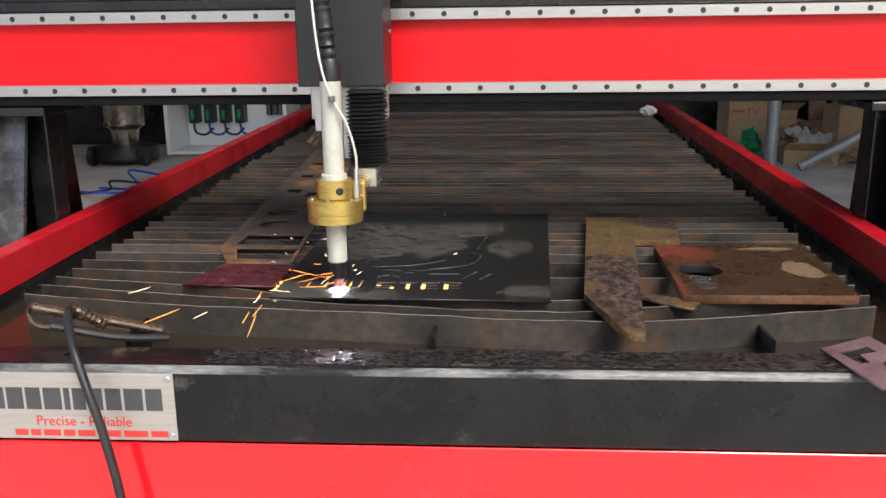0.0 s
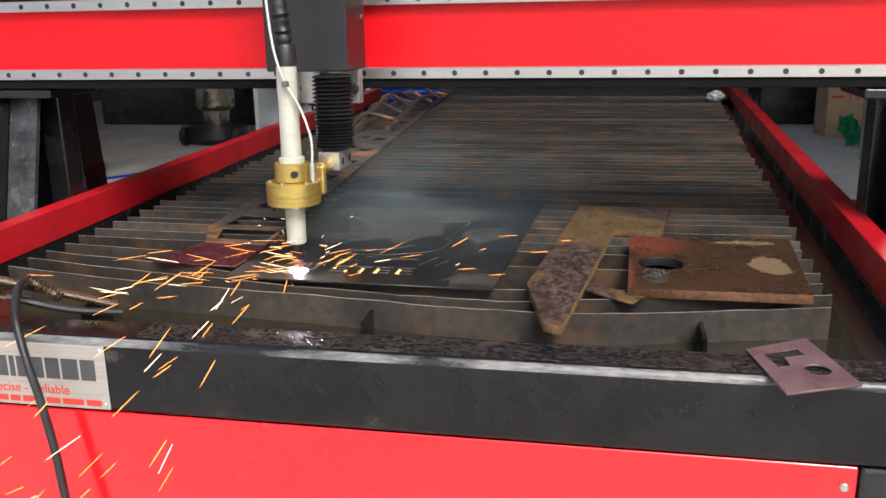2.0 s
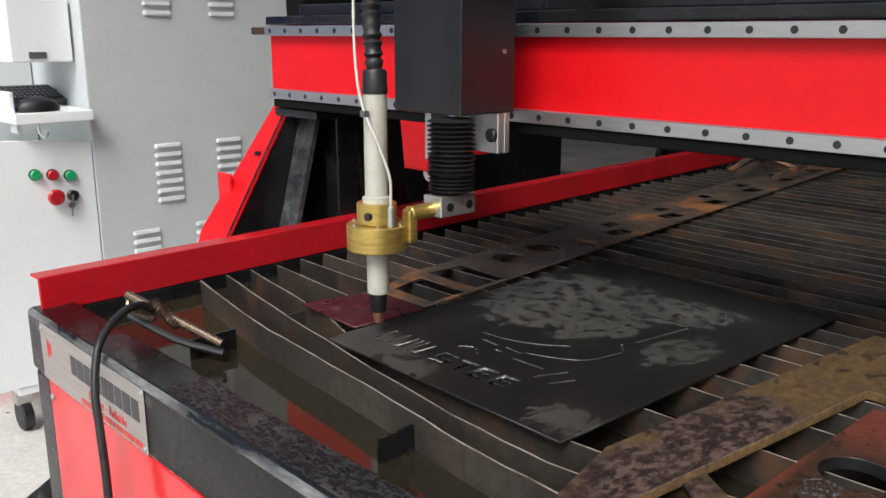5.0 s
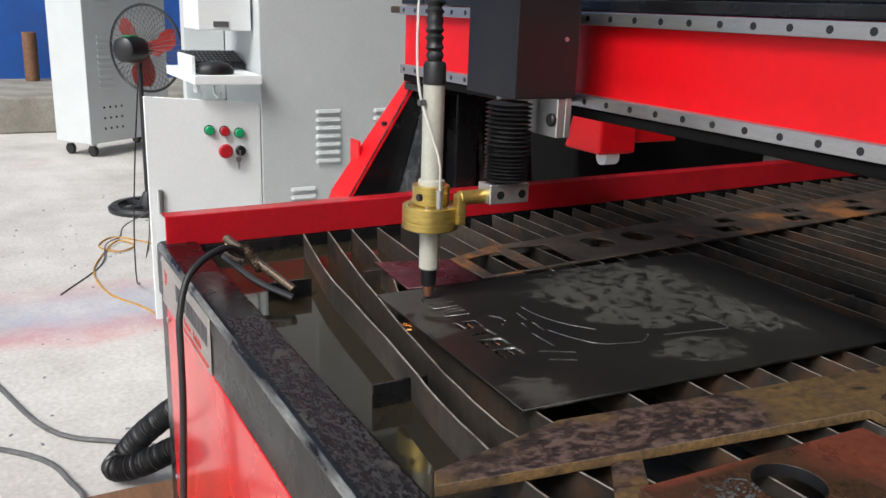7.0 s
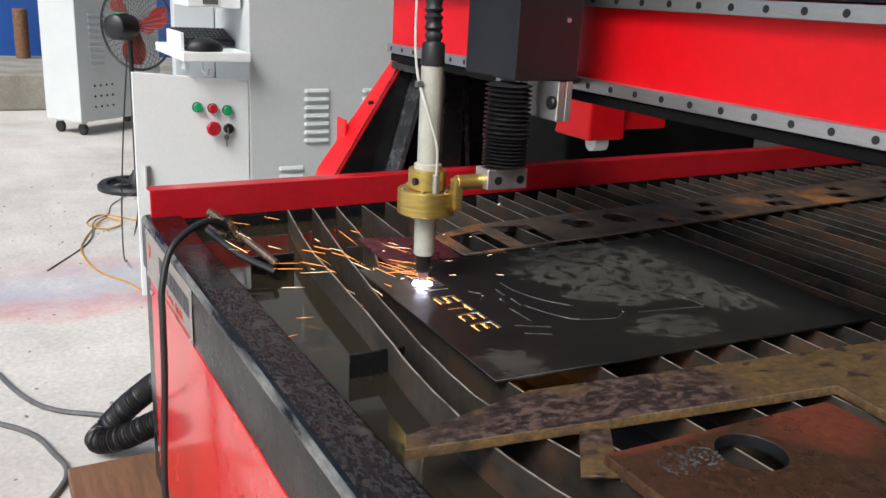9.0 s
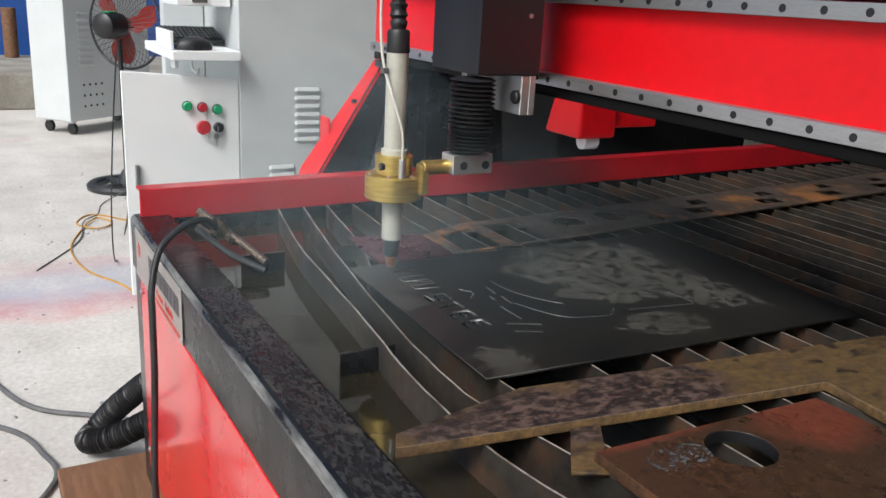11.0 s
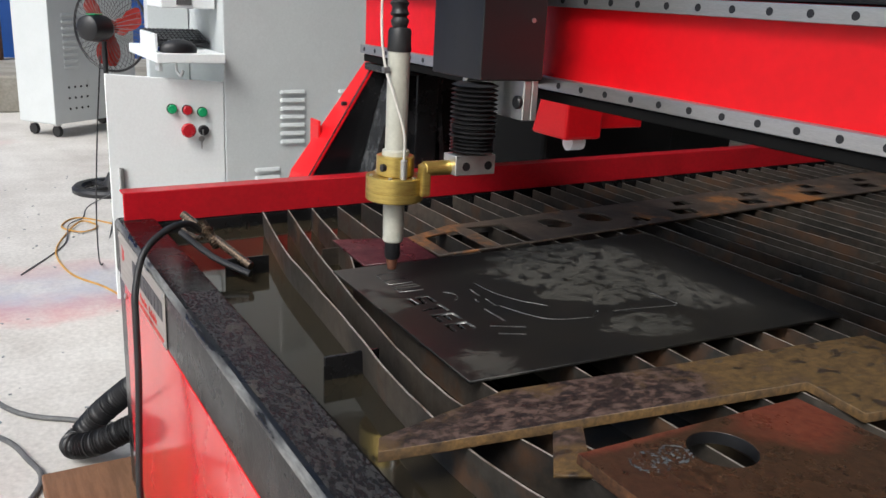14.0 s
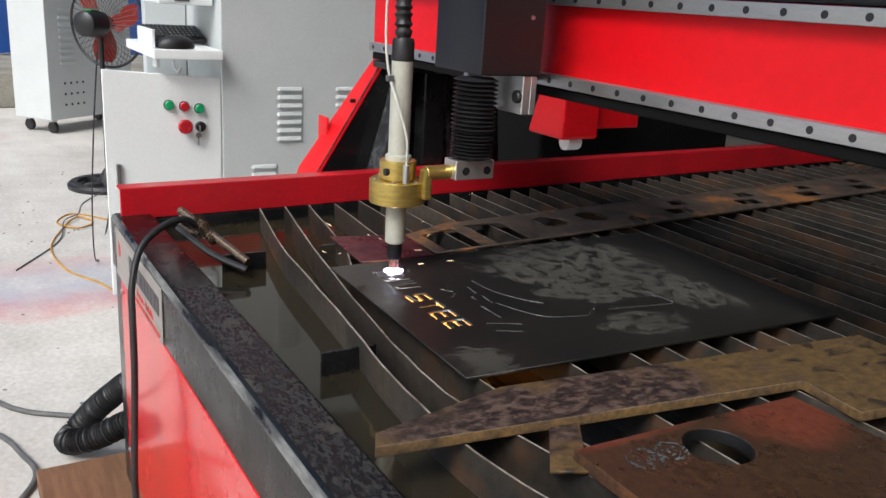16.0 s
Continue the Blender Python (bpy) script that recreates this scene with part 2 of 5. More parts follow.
STRIP = surface("browned_offcut_steel", (0.115, 0.085, 0.064), (0.070, 0.056, 0.047), 10, rough=(0.4, 0.55), metal=0.0, bump=0.2, fine=0.25,
                spots=(0.34, 0.14, 0.045), spot_scale=6, spot_detail=9, spot_fray=0.68, spot_cut=(0.53, 0.62), shine=0.4)
MAROON = surface("maroon_primer_sheet", (0.105, 0.022, 0.028), (0.075, 0.018, 0.022), 14, rough=(0.25, 0.5), bump=0.15, fine=0.25,
                 spots=(0.16, 0.06, 0.06), spot_scale=45, spot_cut=(0.6, 0.66))
CREAM = surface("cream_torch_plastic", (0.50, 0.50, 0.43), (0.46, 0.455, 0.385), 25, rough=(0.35, 0.5), bump=0.05, fine=0.06)
BRASS = surface("brushed_brass", (0.62, 0.46, 0.13), (0.52, 0.37, 0.10), 30, rough=(0.28, 0.42), metal=0.75, bump=0.06, fine=0.1, stretch=(1, 1, 8))
COPPER = surface("heated_copper", (0.45, 0.20, 0.12), (0.25, 0.12, 0.09), 60, rough=(0.3, 0.5), metal=0.7)
RUBBER = surface("black_rubber", (0.012, 0.012, 0.013), (0.02, 0.02, 0.021), 20, rough=(0.42, 0.6), bump=0.1)
WHITE_WIRE = surface("white_wire_sleeve", (0.7, 0.68, 0.62), (0.6, 0.58, 0.52), 40, rough=(0.4, 0.5), bump=0.02)
WHITE_PAINT = surface("white_powder_coat", (0.88, 0.91, 0.91), (0.86, 0.89, 0.89), 4, rough=(0.35, 0.45), bump=0.04, fine=0.03)
# Light grey; on the electrical cabinet the greyer tone puts shade into the colour.
GREY_PAINT = surface("grey_and_shaded_powder_coat", (0.60, 0.63, 0.63), (0.57, 0.60, 0.60), 4, rough=(0.35, 0.45), bump=0.04, fine=0.04)
CONCRETE = surface("stained_concrete", (0.70, 0.675, 0.63), (0.52, 0.49, 0.45), 2.2, (0.38, 0.70), (0.6, 0.8), bump=0.3, grain=60, fine=0.12,
                   spots=(0.58, 0.42, 0.40), spot_scale=1.3, spot_cut=(0.58, 0.74))


def floor_bands(m):
    """Old spilt paint on the concrete: red strips and a blue patch between them."""
    N, L = m.node_tree.nodes, m.node_tree.links
    P = N["Principled BSDF"]
    colour = P.inputs["Base Color"].links[0].from_socket
    co, sep = N.new("ShaderNodeTexCoord"), N.new("ShaderNodeSeparateXYZ")
    wob = noise_node(N, L, 3.0, 6, 0.65, None, 1.3)
    patch = noise_node(N, L, 5.0, 8, 0.7, None, 4.0)
    L.new(co.outputs["Object"], sep.inputs[0])
    for x0, half, weight, tint in BANDS:
        a, b, c, d, e = (N.new("ShaderNodeMath") for _ in range(5))
        a.operation, a.inputs[1].default_value = "MULTIPLY_ADD", 0.35
        L.new(wob.outputs[0], a.inputs[0])
        L.new(sep.outputs[0], a.inputs[2])
        b.operation, b.inputs[1].default_value = "SUBTRACT", x0 + 0.175
        L.new(a.outputs[0], b.inputs[0])
        c.operation = "ABSOLUTE"
        L.new(b.outputs[0], c.inputs[0])
        d.operation, d.inputs[1].default_value = "DIVIDE", half
        L.new(c.outputs[0], d.inputs[0])
        r = ramp(N, [(0.35, grey(weight)), (1.0, grey(0.0))])
        L.new(d.outputs[0], r.inputs[0])
        q = ramp(N, [(0.35, grey(0.25)), (0.62, grey(1.0))])
        L.new(patch.outputs[0], q.inputs[0])
        e.operation = "MULTIPLY"
        L.new(r.outputs[0], e.inputs[0])
        L.new(q.outputs[0], e.inputs[1])
        colour = mix(N, L, e.outputs[0], colour, tint)
    L.new(colour, P.inputs["Base Color"])


BANDS = [(-2.20, 0.16, 0.75, (0.52, 0.17, 0.17)), (-2.63, 0.12, 0.5, (0.56, 0.28, 0.26)), (-2.42, 0.30, 0.6, (0.34, 0.36, 0.46))]
floor_bands(CONCRETE)
DULL_CONCRETE = surface("weathered_kerb_concrete", (0.36, 0.34, 0.29), (0.26, 0.24, 0.20), 3, rough=(0.7, 0.85), bump=0.4, grain=50)
# Black rib paint, its base lightened to carry the sheen of the sky.
RIB_PAINT = surface("black_paint_with_sky_sheen", (0.030, 0.032, 0.035), (0.11, 0.115, 0.12), 14, (0.42, 0.72), (0.18, 0.35), bump=0.2, fine=0.2, coat=0.3)
SIGN_METAL = surface("brushed_sign_plate", (0.50, 0.47, 0.43), (0.44, 0.41, 0.37), 8, rough=(0.35, 0.45), metal=0.55, bump=0.04, stretch=(1, 1, 30), fine=0.1)
SIGN_INK = surface("dark_grey_print", (0.05, 0.05, 0.055), (0.06, 0.06, 0.065), 20, rough=(0.4, 0.5), bump=0)
SIGN_RED = surface("red_print", (0.62, 0.04, 0.03), (0.58, 0.04, 0.03), 20, rough=(0.4, 0.5), bump=0)
GREEN = surface("green_button_plastic", (0.02, 0.42, 0.16), (0.02, 0.38, 0.14), 20, rough=(0.25, 0.3), bump=0)
BUTTON_RED = surface("red_button_plastic", (0.50, 0.02, 0.03), (0.45, 0.02, 0.03), 20, rough=(0.25, 0.3), bump=0)
BLACK_PLASTIC = surface("black_plastic", (0.014, 0.014, 0.016), (0.02, 0.02, 0.022), 20, rough=(0.35, 0.5), bump=0.05)
BLUE_PAINT = surface("blue_wall_paint", (0.015, 0.10, 0.42), (0.02, 0.085, 0.33), 2, rough=(0.5, 0.7), bump=0.1, fine=0.1)
WALL = surface("grey_shop_wall", (0.30, 0.30, 0.29), (0.22, 0.22, 0.21), 1.5, rough=(0.7, 0.85), bump=0.15, grain=40)
CLAMP_METAL = surface("heat_tinted_chrome", (0.22, 0.16, 0.11), (0.10, 0.075, 0.06), 30, rough=(0.2, 0.4), metal=0.8, bump=0.05)
MATT_BLACK = surface("matt_black_iron", (0.006, 0.006, 0.006), (0.009, 0.009, 0.009), 10, rough=(0.75, 0.85), bump=0.1, shine=0.1)
DARK_SHEET = surface("dark_shed_cladding", (0.04, 0.04, 0.04), (0.06, 0.056, 0.054), 2, rough=(0.6, 0.8), bump=0.1)
WOOD = surface("weathered_timber", (0.26, 0.13, 0.065), (0.18, 0.09, 0.045), 5, rough=(0.5, 0.7), bump=0.3, stretch=(1, 8, 8), fine=0.2)
CARDBOARD = surface("brown_cardboard", (0.42, 0.29, 0.17), (0.34, 0.23, 0.13), 4, rough=(0.7, 0.85), bump=0.1, fine=0.1)
PIPE_GREY = surface("galvanised_pipe", (0.36, 0.38, 0.39), (0.30, 0.32, 0.33), 12, rough=(0.35, 0.5), metal=0.4, bump=0.05)
DRUM_STEEL = surface("stainless_drum", (0.58, 0.52, 0.42), (0.46, 0.41, 0.33), 6, rough=(0.2, 0.32), metal=0.9, bump=0.05)
BLUE_HOSE = surface("blue_air_hose", (0.01, 0.07, 0.55), (0.01, 0.06, 0.48), 20, rough=(0.3, 0.4), bump=0)
YELLOW_WIRE = surface("orange_wire", (0.62, 0.33, 0.05), (0.5, 0.25, 0.05), 20, rough=(0.4, 0.5), bump=0)
GREY_WIRE = surface("grey_cable", (0.10, 0.10, 0.10), (0.14, 0.14, 0.14), 20, rough=(0.5, 0.6), bump=0)
PAPER = surface("crumpled_white_paper", (0.72, 0.71, 0.68), (0.62, 0.61, 0.58), 10, rough=(0.7, 0.8), bump=0.2)
SLAG = surface("blue_grey_slag", (0.045, 0.06, 0.068), (0.14, 0.17, 0.19), 80, rough=(0.3, 0.5), metal=0.4, bump=0.6)
FAN_RED = surface("translucent_red_fan_plastic", (0.42, 0.035, 0.025), (0.36, 0.03, 0.02), 20, rough=(0.2, 0.3), bump=0)
ROOF_SHEET = surface("grey_roof_sheet", (0.32, 0.33, 0.34), (0.26, 0.27, 0.28), 1.2, rough=(0.6, 0.7), bump=0.1)
ARC = glow("plasma_arc_light", (0.90, 0.86, 1.0), 150)
# Glow of the disc that imitates bloom round the arc.
HALO = glow("violet_arc_bloom", (0.72, 0.55, 1.0), 14)
JET = glow("yellow_hot_sparks", (1.0, 0.52, 0.14), 1.9)
SPARK = glow("orange_spark", (1.0, 0.33, 0.06), 1.9)
SPARK_WHITE = glow("white_hot_spark", (1.0, 0.70, 0.42), 2.6)

def smoke_material(name, tint, thick):
    """Thin smoke on a sheet: clear at its rim, streaky within."""
    m, N, L, P = material(name)
    co = N.new("ShaderNodeTexCoord")
    g = N.new("ShaderNodeTexGradient")
    g.gradient_type = "QUADRATIC_SPHERE"
    L.new(co.outputs["Object"], g.inputs[0])
    n = noise_node(N, L, 2.2, 5, 0.55)
    r = ramp(N, [(0.3, grey(0.1)), (0.7, grey(1.0))])
    L.new(n.outputs[0], r.inputs[0])
    a = N.new("ShaderNodeMath")
    a.operation = "MULTIPLY"
    L.new(g.outputs["Fac"], a.inputs[0])
    L.new(r.outputs[0], a.inputs[1])
    k = N.new("ShaderNodeMath")
    k.operation = "MULTIPLY"
    k.inputs[1].default_value = thick
    L.new(a.outputs[0], k.inputs[0])
    clear, soft, through_ = N.new("ShaderNodeBsdfTransparent"), N.new("ShaderNodeBsdfDiffuse"), N.new("ShaderNodeBsdfTranslucent")
    soft.inputs[0].default_value = through_.inputs[0].default_value = (*tint, 1)
    both, out = N.new("ShaderNodeMixShader"), N.new("ShaderNodeMixShader")
    L.new(soft.outputs[0], both.inputs[1])
    L.new(through_.outputs[0], both.inputs[2])
    L.new(k.outputs[0], out.inputs[0])
    L.new(clear.outputs[0], out.inputs[1])
    L.new(both.outputs[0], out.inputs[2])
    L.new(out.outputs[0], N["Material Output"].inputs[0])
    return m


SMOKE = smoke_material("blue_white_cutting_smoke", (0.46, 0.60, 0.66), 0.27)

WATER, N_, L_, P_ = material("murky_tank_water")
w1 = noise_node(N_, L_, 3.0, 3, 0.5)
wr = ramp(N_, [(0.35, (0.034, 0.026, 0.014)), (0.65, (0.019, 0.017, 0.012))])
L_.new(w1.outputs[0], wr.inputs[0])
L_.new(wr.outputs[0], P_.inputs["Base Color"])
P_.inputs["Roughness"].default_value = 0.06
w2 = noise_node(N_, L_, 18, 2, 0.5)
wb = N_.new("ShaderNodeBump")
wb.inputs["Strength"].default_value, wb.inputs["Distance"].default_value = 0.05, 0.004
L_.new(w2.outputs[0], wb.inputs["Height"])
L_.new(wb.outputs[0], P_.inputs["Normal"])


# ---- mesh helpers ----
ORIGIN = {}


def root(name, at, label, category, group="", kind=""):
    ob = new(name)
    ob.location = at
    ob.empty_display_size = 0.05
    ORIGIN[ob] = Vector(at)
    return tagged(ob, label, category, group, kind)


def part(name, bm, mat, parent=None, label="", smooth=None):
    """One mesh object from a bmesh in world places, under a thing or a part."""
    at = ORIGIN[parent] if parent else Vector((0, 0, 0))
    bm.transform(Matrix.Translation(-at))
    bmesh.ops.recalc_face_normals(bm, faces=bm.faces)
    me = bpy.data.meshes.new(name)
    bm.to_mesh(me)
    bm.free()
    if smooth:
        for p in me.polygons:
            p.use_smooth = True
        me.set_sharp_from_angle(angle=radians(smooth))
    for one in (mat if isinstance(mat, (list, tuple)) else [mat]):
        me.materials.append(one)
    ob = new(name, me)
    if parent:
        ob.parent = parent
    ORIGIN[ob] = at
    if label:
        ob["label"] = label
    return ob


def solo(name, bm, mat, label, category, group="", kind="", smooth=None):
    """A thing that is one mesh, with its origin at its base."""
    cs = [v.co for v in bm.verts]
    at = Vector(((min(c.x for c in cs) + max(c.x for c in cs)) / 2, (min(c.y for c in cs) + max(c.y for c in cs)) / 2, min(c.z for c in cs)))
    ob = part(name, bm, mat, None, "", smooth)
    ob.data.transform(Matrix.Translation(-at))
    ob.location = at
    return tagged(ob, label, category, group, kind)


def box(x0, x1, y0, y1, z0, z1, bev=0.0, seg=2, bm=None, m=None):
    b = bmesh.new()
    bmesh.ops.create_cube(b, size=1.0)
    b.transform(Matrix.Translation(((x0 + x1) / 2, (y0 + y1) / 2, (z0 + z1) / 2)) @ Matrix.Diagonal((x1 - x0, y1 - y0, z1 - z0, 1)))
    if bev:
        bmesh.ops.bevel(b, geom=b.edges[:], offset=bev, segments=seg, affect="EDGES", profile=0.5)
    return join(bm, b, m)


def join(bm, b, m=None):
    if m is not None:
        b.transform(m)
    if bm is None:
        return b
    me = bpy.data.meshes.new("tmp")
    b.to_mesh(me)
    b.free()
    bm.from_mesh(me)
    bpy.data.meshes.remove(me)
    return bm


def lathe(profile, at=(0, 0, 0), seg=24, axis="z", bm=None):
    b = bmesh.new()
    rings = []
    for r, z in profile:
        rings.append([b.verts.new((r * math.cos(2 * math.pi * i / seg), r * math.sin(2 * math.pi * i / seg), z)) for i in range(seg)])
    for a, c in zip(rings, rings[1:]):
        for i in range(seg):
            b.faces.new((a[i], a[(i + 1) % seg], c[(i + 1) % seg], c[i]))
    b.faces.new(rings[0][::-1])
    b.faces.new(rings[-1])
    turn = {"z": Matrix(), "y": Matrix.Rotation(radians(-90), 4, "X"), "x": Matrix.Rotation(radians(90), 4, "Y")}[axis]
    return join(bm, b, Matrix.Translation(at) @ turn)


def cyl(r, at, h, axis="z", seg=20, bev=0.0, bm=None):
    p = [(r, 0), (r, h)] if not bev else [(r - bev, 0), (r, bev), (r, h - bev), (r - bev, h)]
    return lathe(p, at, seg, axis, bm)


def smooth_path(pts, n=8):
    pts = [Vector(p) for p in pts]
    ext = [2 * pts[0] - pts[1]] + pts + [2 * pts[-1] - pts[-2]]
    out = []
    for i in range(1, len(ext) - 2):
        a, b, c, d = ext[i - 1:i + 3]
        for k in range(n):
            t = k / n
            out.append(0.5 * (2 * b + (c - a) * t + (2 * a - 5 * b + 4 * c - d) * t * t + (3 * b - a - 3 * c + d) * t ** 3))
    return out + [pts[-1]]


def tube(pts, r, seg=8, n=8, ribs=0, rib=0.0, bm=None):
    """A tube along a smooth path; ribs: rings per metre, for a corrugated hose."""
    path = smooth_path(pts, n)
    if ribs:
        fine_path, total = [path[0]], 0.0
        step = 1.0 / ribs / 4
        for a, c in zip(path, path[1:]):
            k = max(1, int((c - a).length / step))
            fine_path += [a.lerp(c, (i + 1) / k) for i in range(k)]
        path = fine_path
    b = bmesh.new()
    rings, up, run = [], Vector((0.3, 0.2, 1)), 0.0
    for i, p in enumerate(path):
        d = (path[min(i + 1, len(path) - 1)] - path[max(i - 1, 0)]).normalized()
        u = d.cross(up)
        if u.length < 1e-3:
            u = d.cross(Vector((1, 0, 0)))
        u.normalize()
        up = u.cross(d)
        run += (p - path[i - 1]).length if i else 0
        rr = r + (rib * math.cos(2 * math.pi * run * ribs) if ribs else 0)
        rings.append([b.verts.new(p + rr * (math.cos(2 * math.pi * k / seg) * u + math.sin(2 * math.pi * k / seg) * up)) for k in range(seg)])
    for a, c in zip(rings, rings[1:]):
        for k in range(seg):
            b.faces.new((a[k], a[(k + 1) % seg], c[(k + 1) % seg], c[k]))
    b.faces.new(rings[0][::-1])
    b.faces.new(rings[-1])
    return join(bm, b)


def cut_sheet(outline, holes, z0, thick, bev=0.0):
    """A flat sheet of any outline with real holes through it, as a bmesh."""
    cu = bpy.data.curves.new("outline", "CURVE")
    cu.dimensions, cu.fill_mode, cu.extrude, cu.bevel_depth = "2D", "BOTH", thick / 2 - bev, bev
    for loop in [outline] + holes:
        s = cu.splines.new("POLY")
        s.points.add(len(loop) - 1)
        for p, (x, y) in zip(s.points, loop):
            p.co = (x, y, 0, 1)
        s.use_cyclic_u = True
    ob = bpy.data.objects.new("outline", cu)
    me = ob.to_mesh()
    b = bmesh.new()
    b.from_mesh(me)
    ob.to_mesh_clear()
    bpy.data.objects.remove(ob)
    bpy.data.curves.remove(cu)
    bmesh.ops.remove_doubles(b, verts=b.verts[:], dist=0.00002)
    b.transform(Matrix.Translation((0, 0, z0 + thick / 2)))
    return b


def circle(x, y, r, n=24, ry=None):
    return [(x + r * math.cos(2 * math.pi * i / n), y + (ry or r) * math.sin(2 * math.pi * i / n)) for i in range(n)]


def slit(pts, w):
    """A narrow closed loop round a broken line: a saw-wide cut."""
    pts = [Vector((*p, 0)) for p in pts]
    a, c = [], []
    for i, p in enumerate(pts):
        d = (pts[min(i + 1, len(pts) - 1)] - pts[max(i - 1, 0)]).normalized()
        nrm = Vector((-d.y, d.x, 0)) * w / 2
        a.append((p + nrm)[:2])
        c.append((p - nrm)[:2])
    return [tuple(p) for p in a + c[::-1]]


def lettering(text, size, x, y, z, depth=0.0006, upright=True, parent=None, mat=None, name="lettering", width=None):
    """Letters with the built-in font as a mesh part; upright ones face -y."""
    cu = bpy.data.curves.new("words", "FONT")
    cu.body, cu.size, cu.extrude = text, size, depth
    ob = bpy.data.objects.new("words", cu)
    me = ob.to_mesh()
    b = bmesh.new()
    b.from_mesh(me)
    ob.to_mesh_clear()
    bpy.data.objects.remove(ob)
    wide = max(v.co.x for v in b.verts)
    sx = width / wide if width else 1.0
    turn = Matrix.Rotation(radians(90), 4, "X") if upright else Matrix()
    b.transform(Matrix.Translation((x, y, z)) @ turn @ Matrix.Diagonal((sx, 1, 1, 1)))
    return part(name, b, mat, parent)


# ---- the place ----
def build_place():
    b = bmesh.new()
    for x, y in ((-40, -40), (40, -40), (40, 40), (-40, 40)):
        b.verts.new((x, y, 0))
    b.faces.new(b.verts)
    tagged(part("floor", b, CONCRETE), "light grey concrete shop floor with red and blue paint stains", "floor", kind="structure")
    tagged(part("wall_back", box(-9, 7, 13.5, 13.7, 0, 5), DARK_SHEET), "dark sheet-metal back wall of the workshop", "wall", kind="structure")
    # Unseen side wall, added to close off light from the right.
    tagged(part("wall_right", box(6.8, 7.0, -2, 13.5, 0, 5), DARK_SHEET), "unseen dark side wall added to enclose the workshop", "wall", kind="structure")
    # Unseen roof slab, added to keep skylight off the bed; edges set by brightness.
    tagged(part("shade_roof", box(-1.0, 7, -0.4, 13.7, 5.0, 5.15), ROOF_SHEET), "unseen grey roof slab added to shade the bed", "roof", kind="structure")
    # Low unseen slab, added to block sun from the back-left floor.
    tagged(part("low_shade_slab", box(-9, -1.02, 3.1, 13.7, 3.3, 3.4), ROOF_SHEET), "low unseen slab added to shade the back-left floor", "roof", kind="structure")
    tagged(part("wall_blue", box(-8.9, -8.7, -9, 13.5, 0.3, 1.5), BLUE_PAINT), "blue painted yard wall behind the kerb", "wall", kind="structure")
    # Unseen, added above the blue wall so the steel plates reflect dark.
    tagged(part("dark_reflection_wall", box(-8.9, -8.7, -9, 13.5, 1.5, 5.2), DARK_SHEET), "unseen dark wall added above the blue one for dark reflections", "wall", kind="structure")
    tagged(part("kerb", box(-12, -7.0, -9, 13.4, 0.0, 0.30, 0.02), DULL_CONCRETE), "weathered raised concrete platform", "kerb", kind="structure")


build_place()

# ---- the cutting table ----
MID = -0.102
SLAT_Y = [1.410 + 0.0585 * i for i in range(58)]


# plans of the front slats, bowed by heat
BOWED = [
    [(-0.80, 1.413), (-0.53, 1.364), (-0.34, 1.345), (-0.15, 1.326), (0.0, 1.308), (0.14, 1.300), (0.27, 1.306), (0.41, 1.340), (0.585, 1.376)],
    [(-0.80, 1.468), (-0.51, 1.416), (-0.24, 1.374), (-0.01, 1.347), (0.136, 1.347), (0.35, 1.390), (0.60, 1.437)],
    [(-0.80, 1.522), (-0.5, 1.472), (-0.34, 1.426), (-0.1, 1.403), (0.15, 1.404), (0.35, 1.440), (0.60, 1.497)],
    [(-0.80, 1.582), (-0.4, 1.556), (0.1, 1.54), (0.61, 1.560)],
]


def spread(b):
    """The long sides of the bed open slightly towards the far end."""
    for v in b.verts:
        if v.co.y > 1.4:
            v.co.x += (0.060 if v.co.x > MID else -0.038) * (v.co.y - 1.4)
    return b


def slat_line(i):
    if i < len(BOWED):
        return [(p.x, p.y) for p in smooth_path([(x, y, 0) for x, y in BOWED[i]], 4)]
    bow = random.uniform(-0.003, 0.010)
    x0 = -0.80 - 0.034 * max(0.0, SLAT_Y[i] - 1.8) + random.uniform(-0.012, 0.012)
    x1 = 0.605 + 0.060 * (SLAT_Y[i] - 1.5) + random.uniform(-0.012, 0.012)
    return [(x0 + (x1 - x0) * k / 8, SLAT_Y[i] - bow * math.sin(math.pi * k / 8)) for k in range(9)]


def build_slat(table, i):
    line, b = slat_line(i), bmesh.new()
    top0 = 0.6615 + random.uniform(-0.004, 0.001)
    lean = random.uniform(-0.010, 0.010)
    rows = []
    for k, (x, y) in enumerate(line):
        z = top0 - (random.uniform(0, 0.0025) if 0 < k < len(line) - 1 else 0.0)
        rows.append([b.verts.new(c) for c in ((x, y + lean, 0.575), (x, y, z), (x, y + 0.003, z), (x, y + 0.003 + lean, 0.575))])
    for a, c in zip(rows, rows[1:]):
        for k in range(4):
            b.faces.new((a[k], a[(k + 1) % 4], c[(k + 1) % 4], c[k]))
    b.faces.new(rows[0])
    b.faces.new(rows[-1][::-1])
    ob = part("slat", b, [SLAT, SLAT_TOP], table)
    for p in ob.data.polygons:
        p.material_index = 1 if abs(p.normal.z) > 0.7 and p.center.z > 0.62 else 0


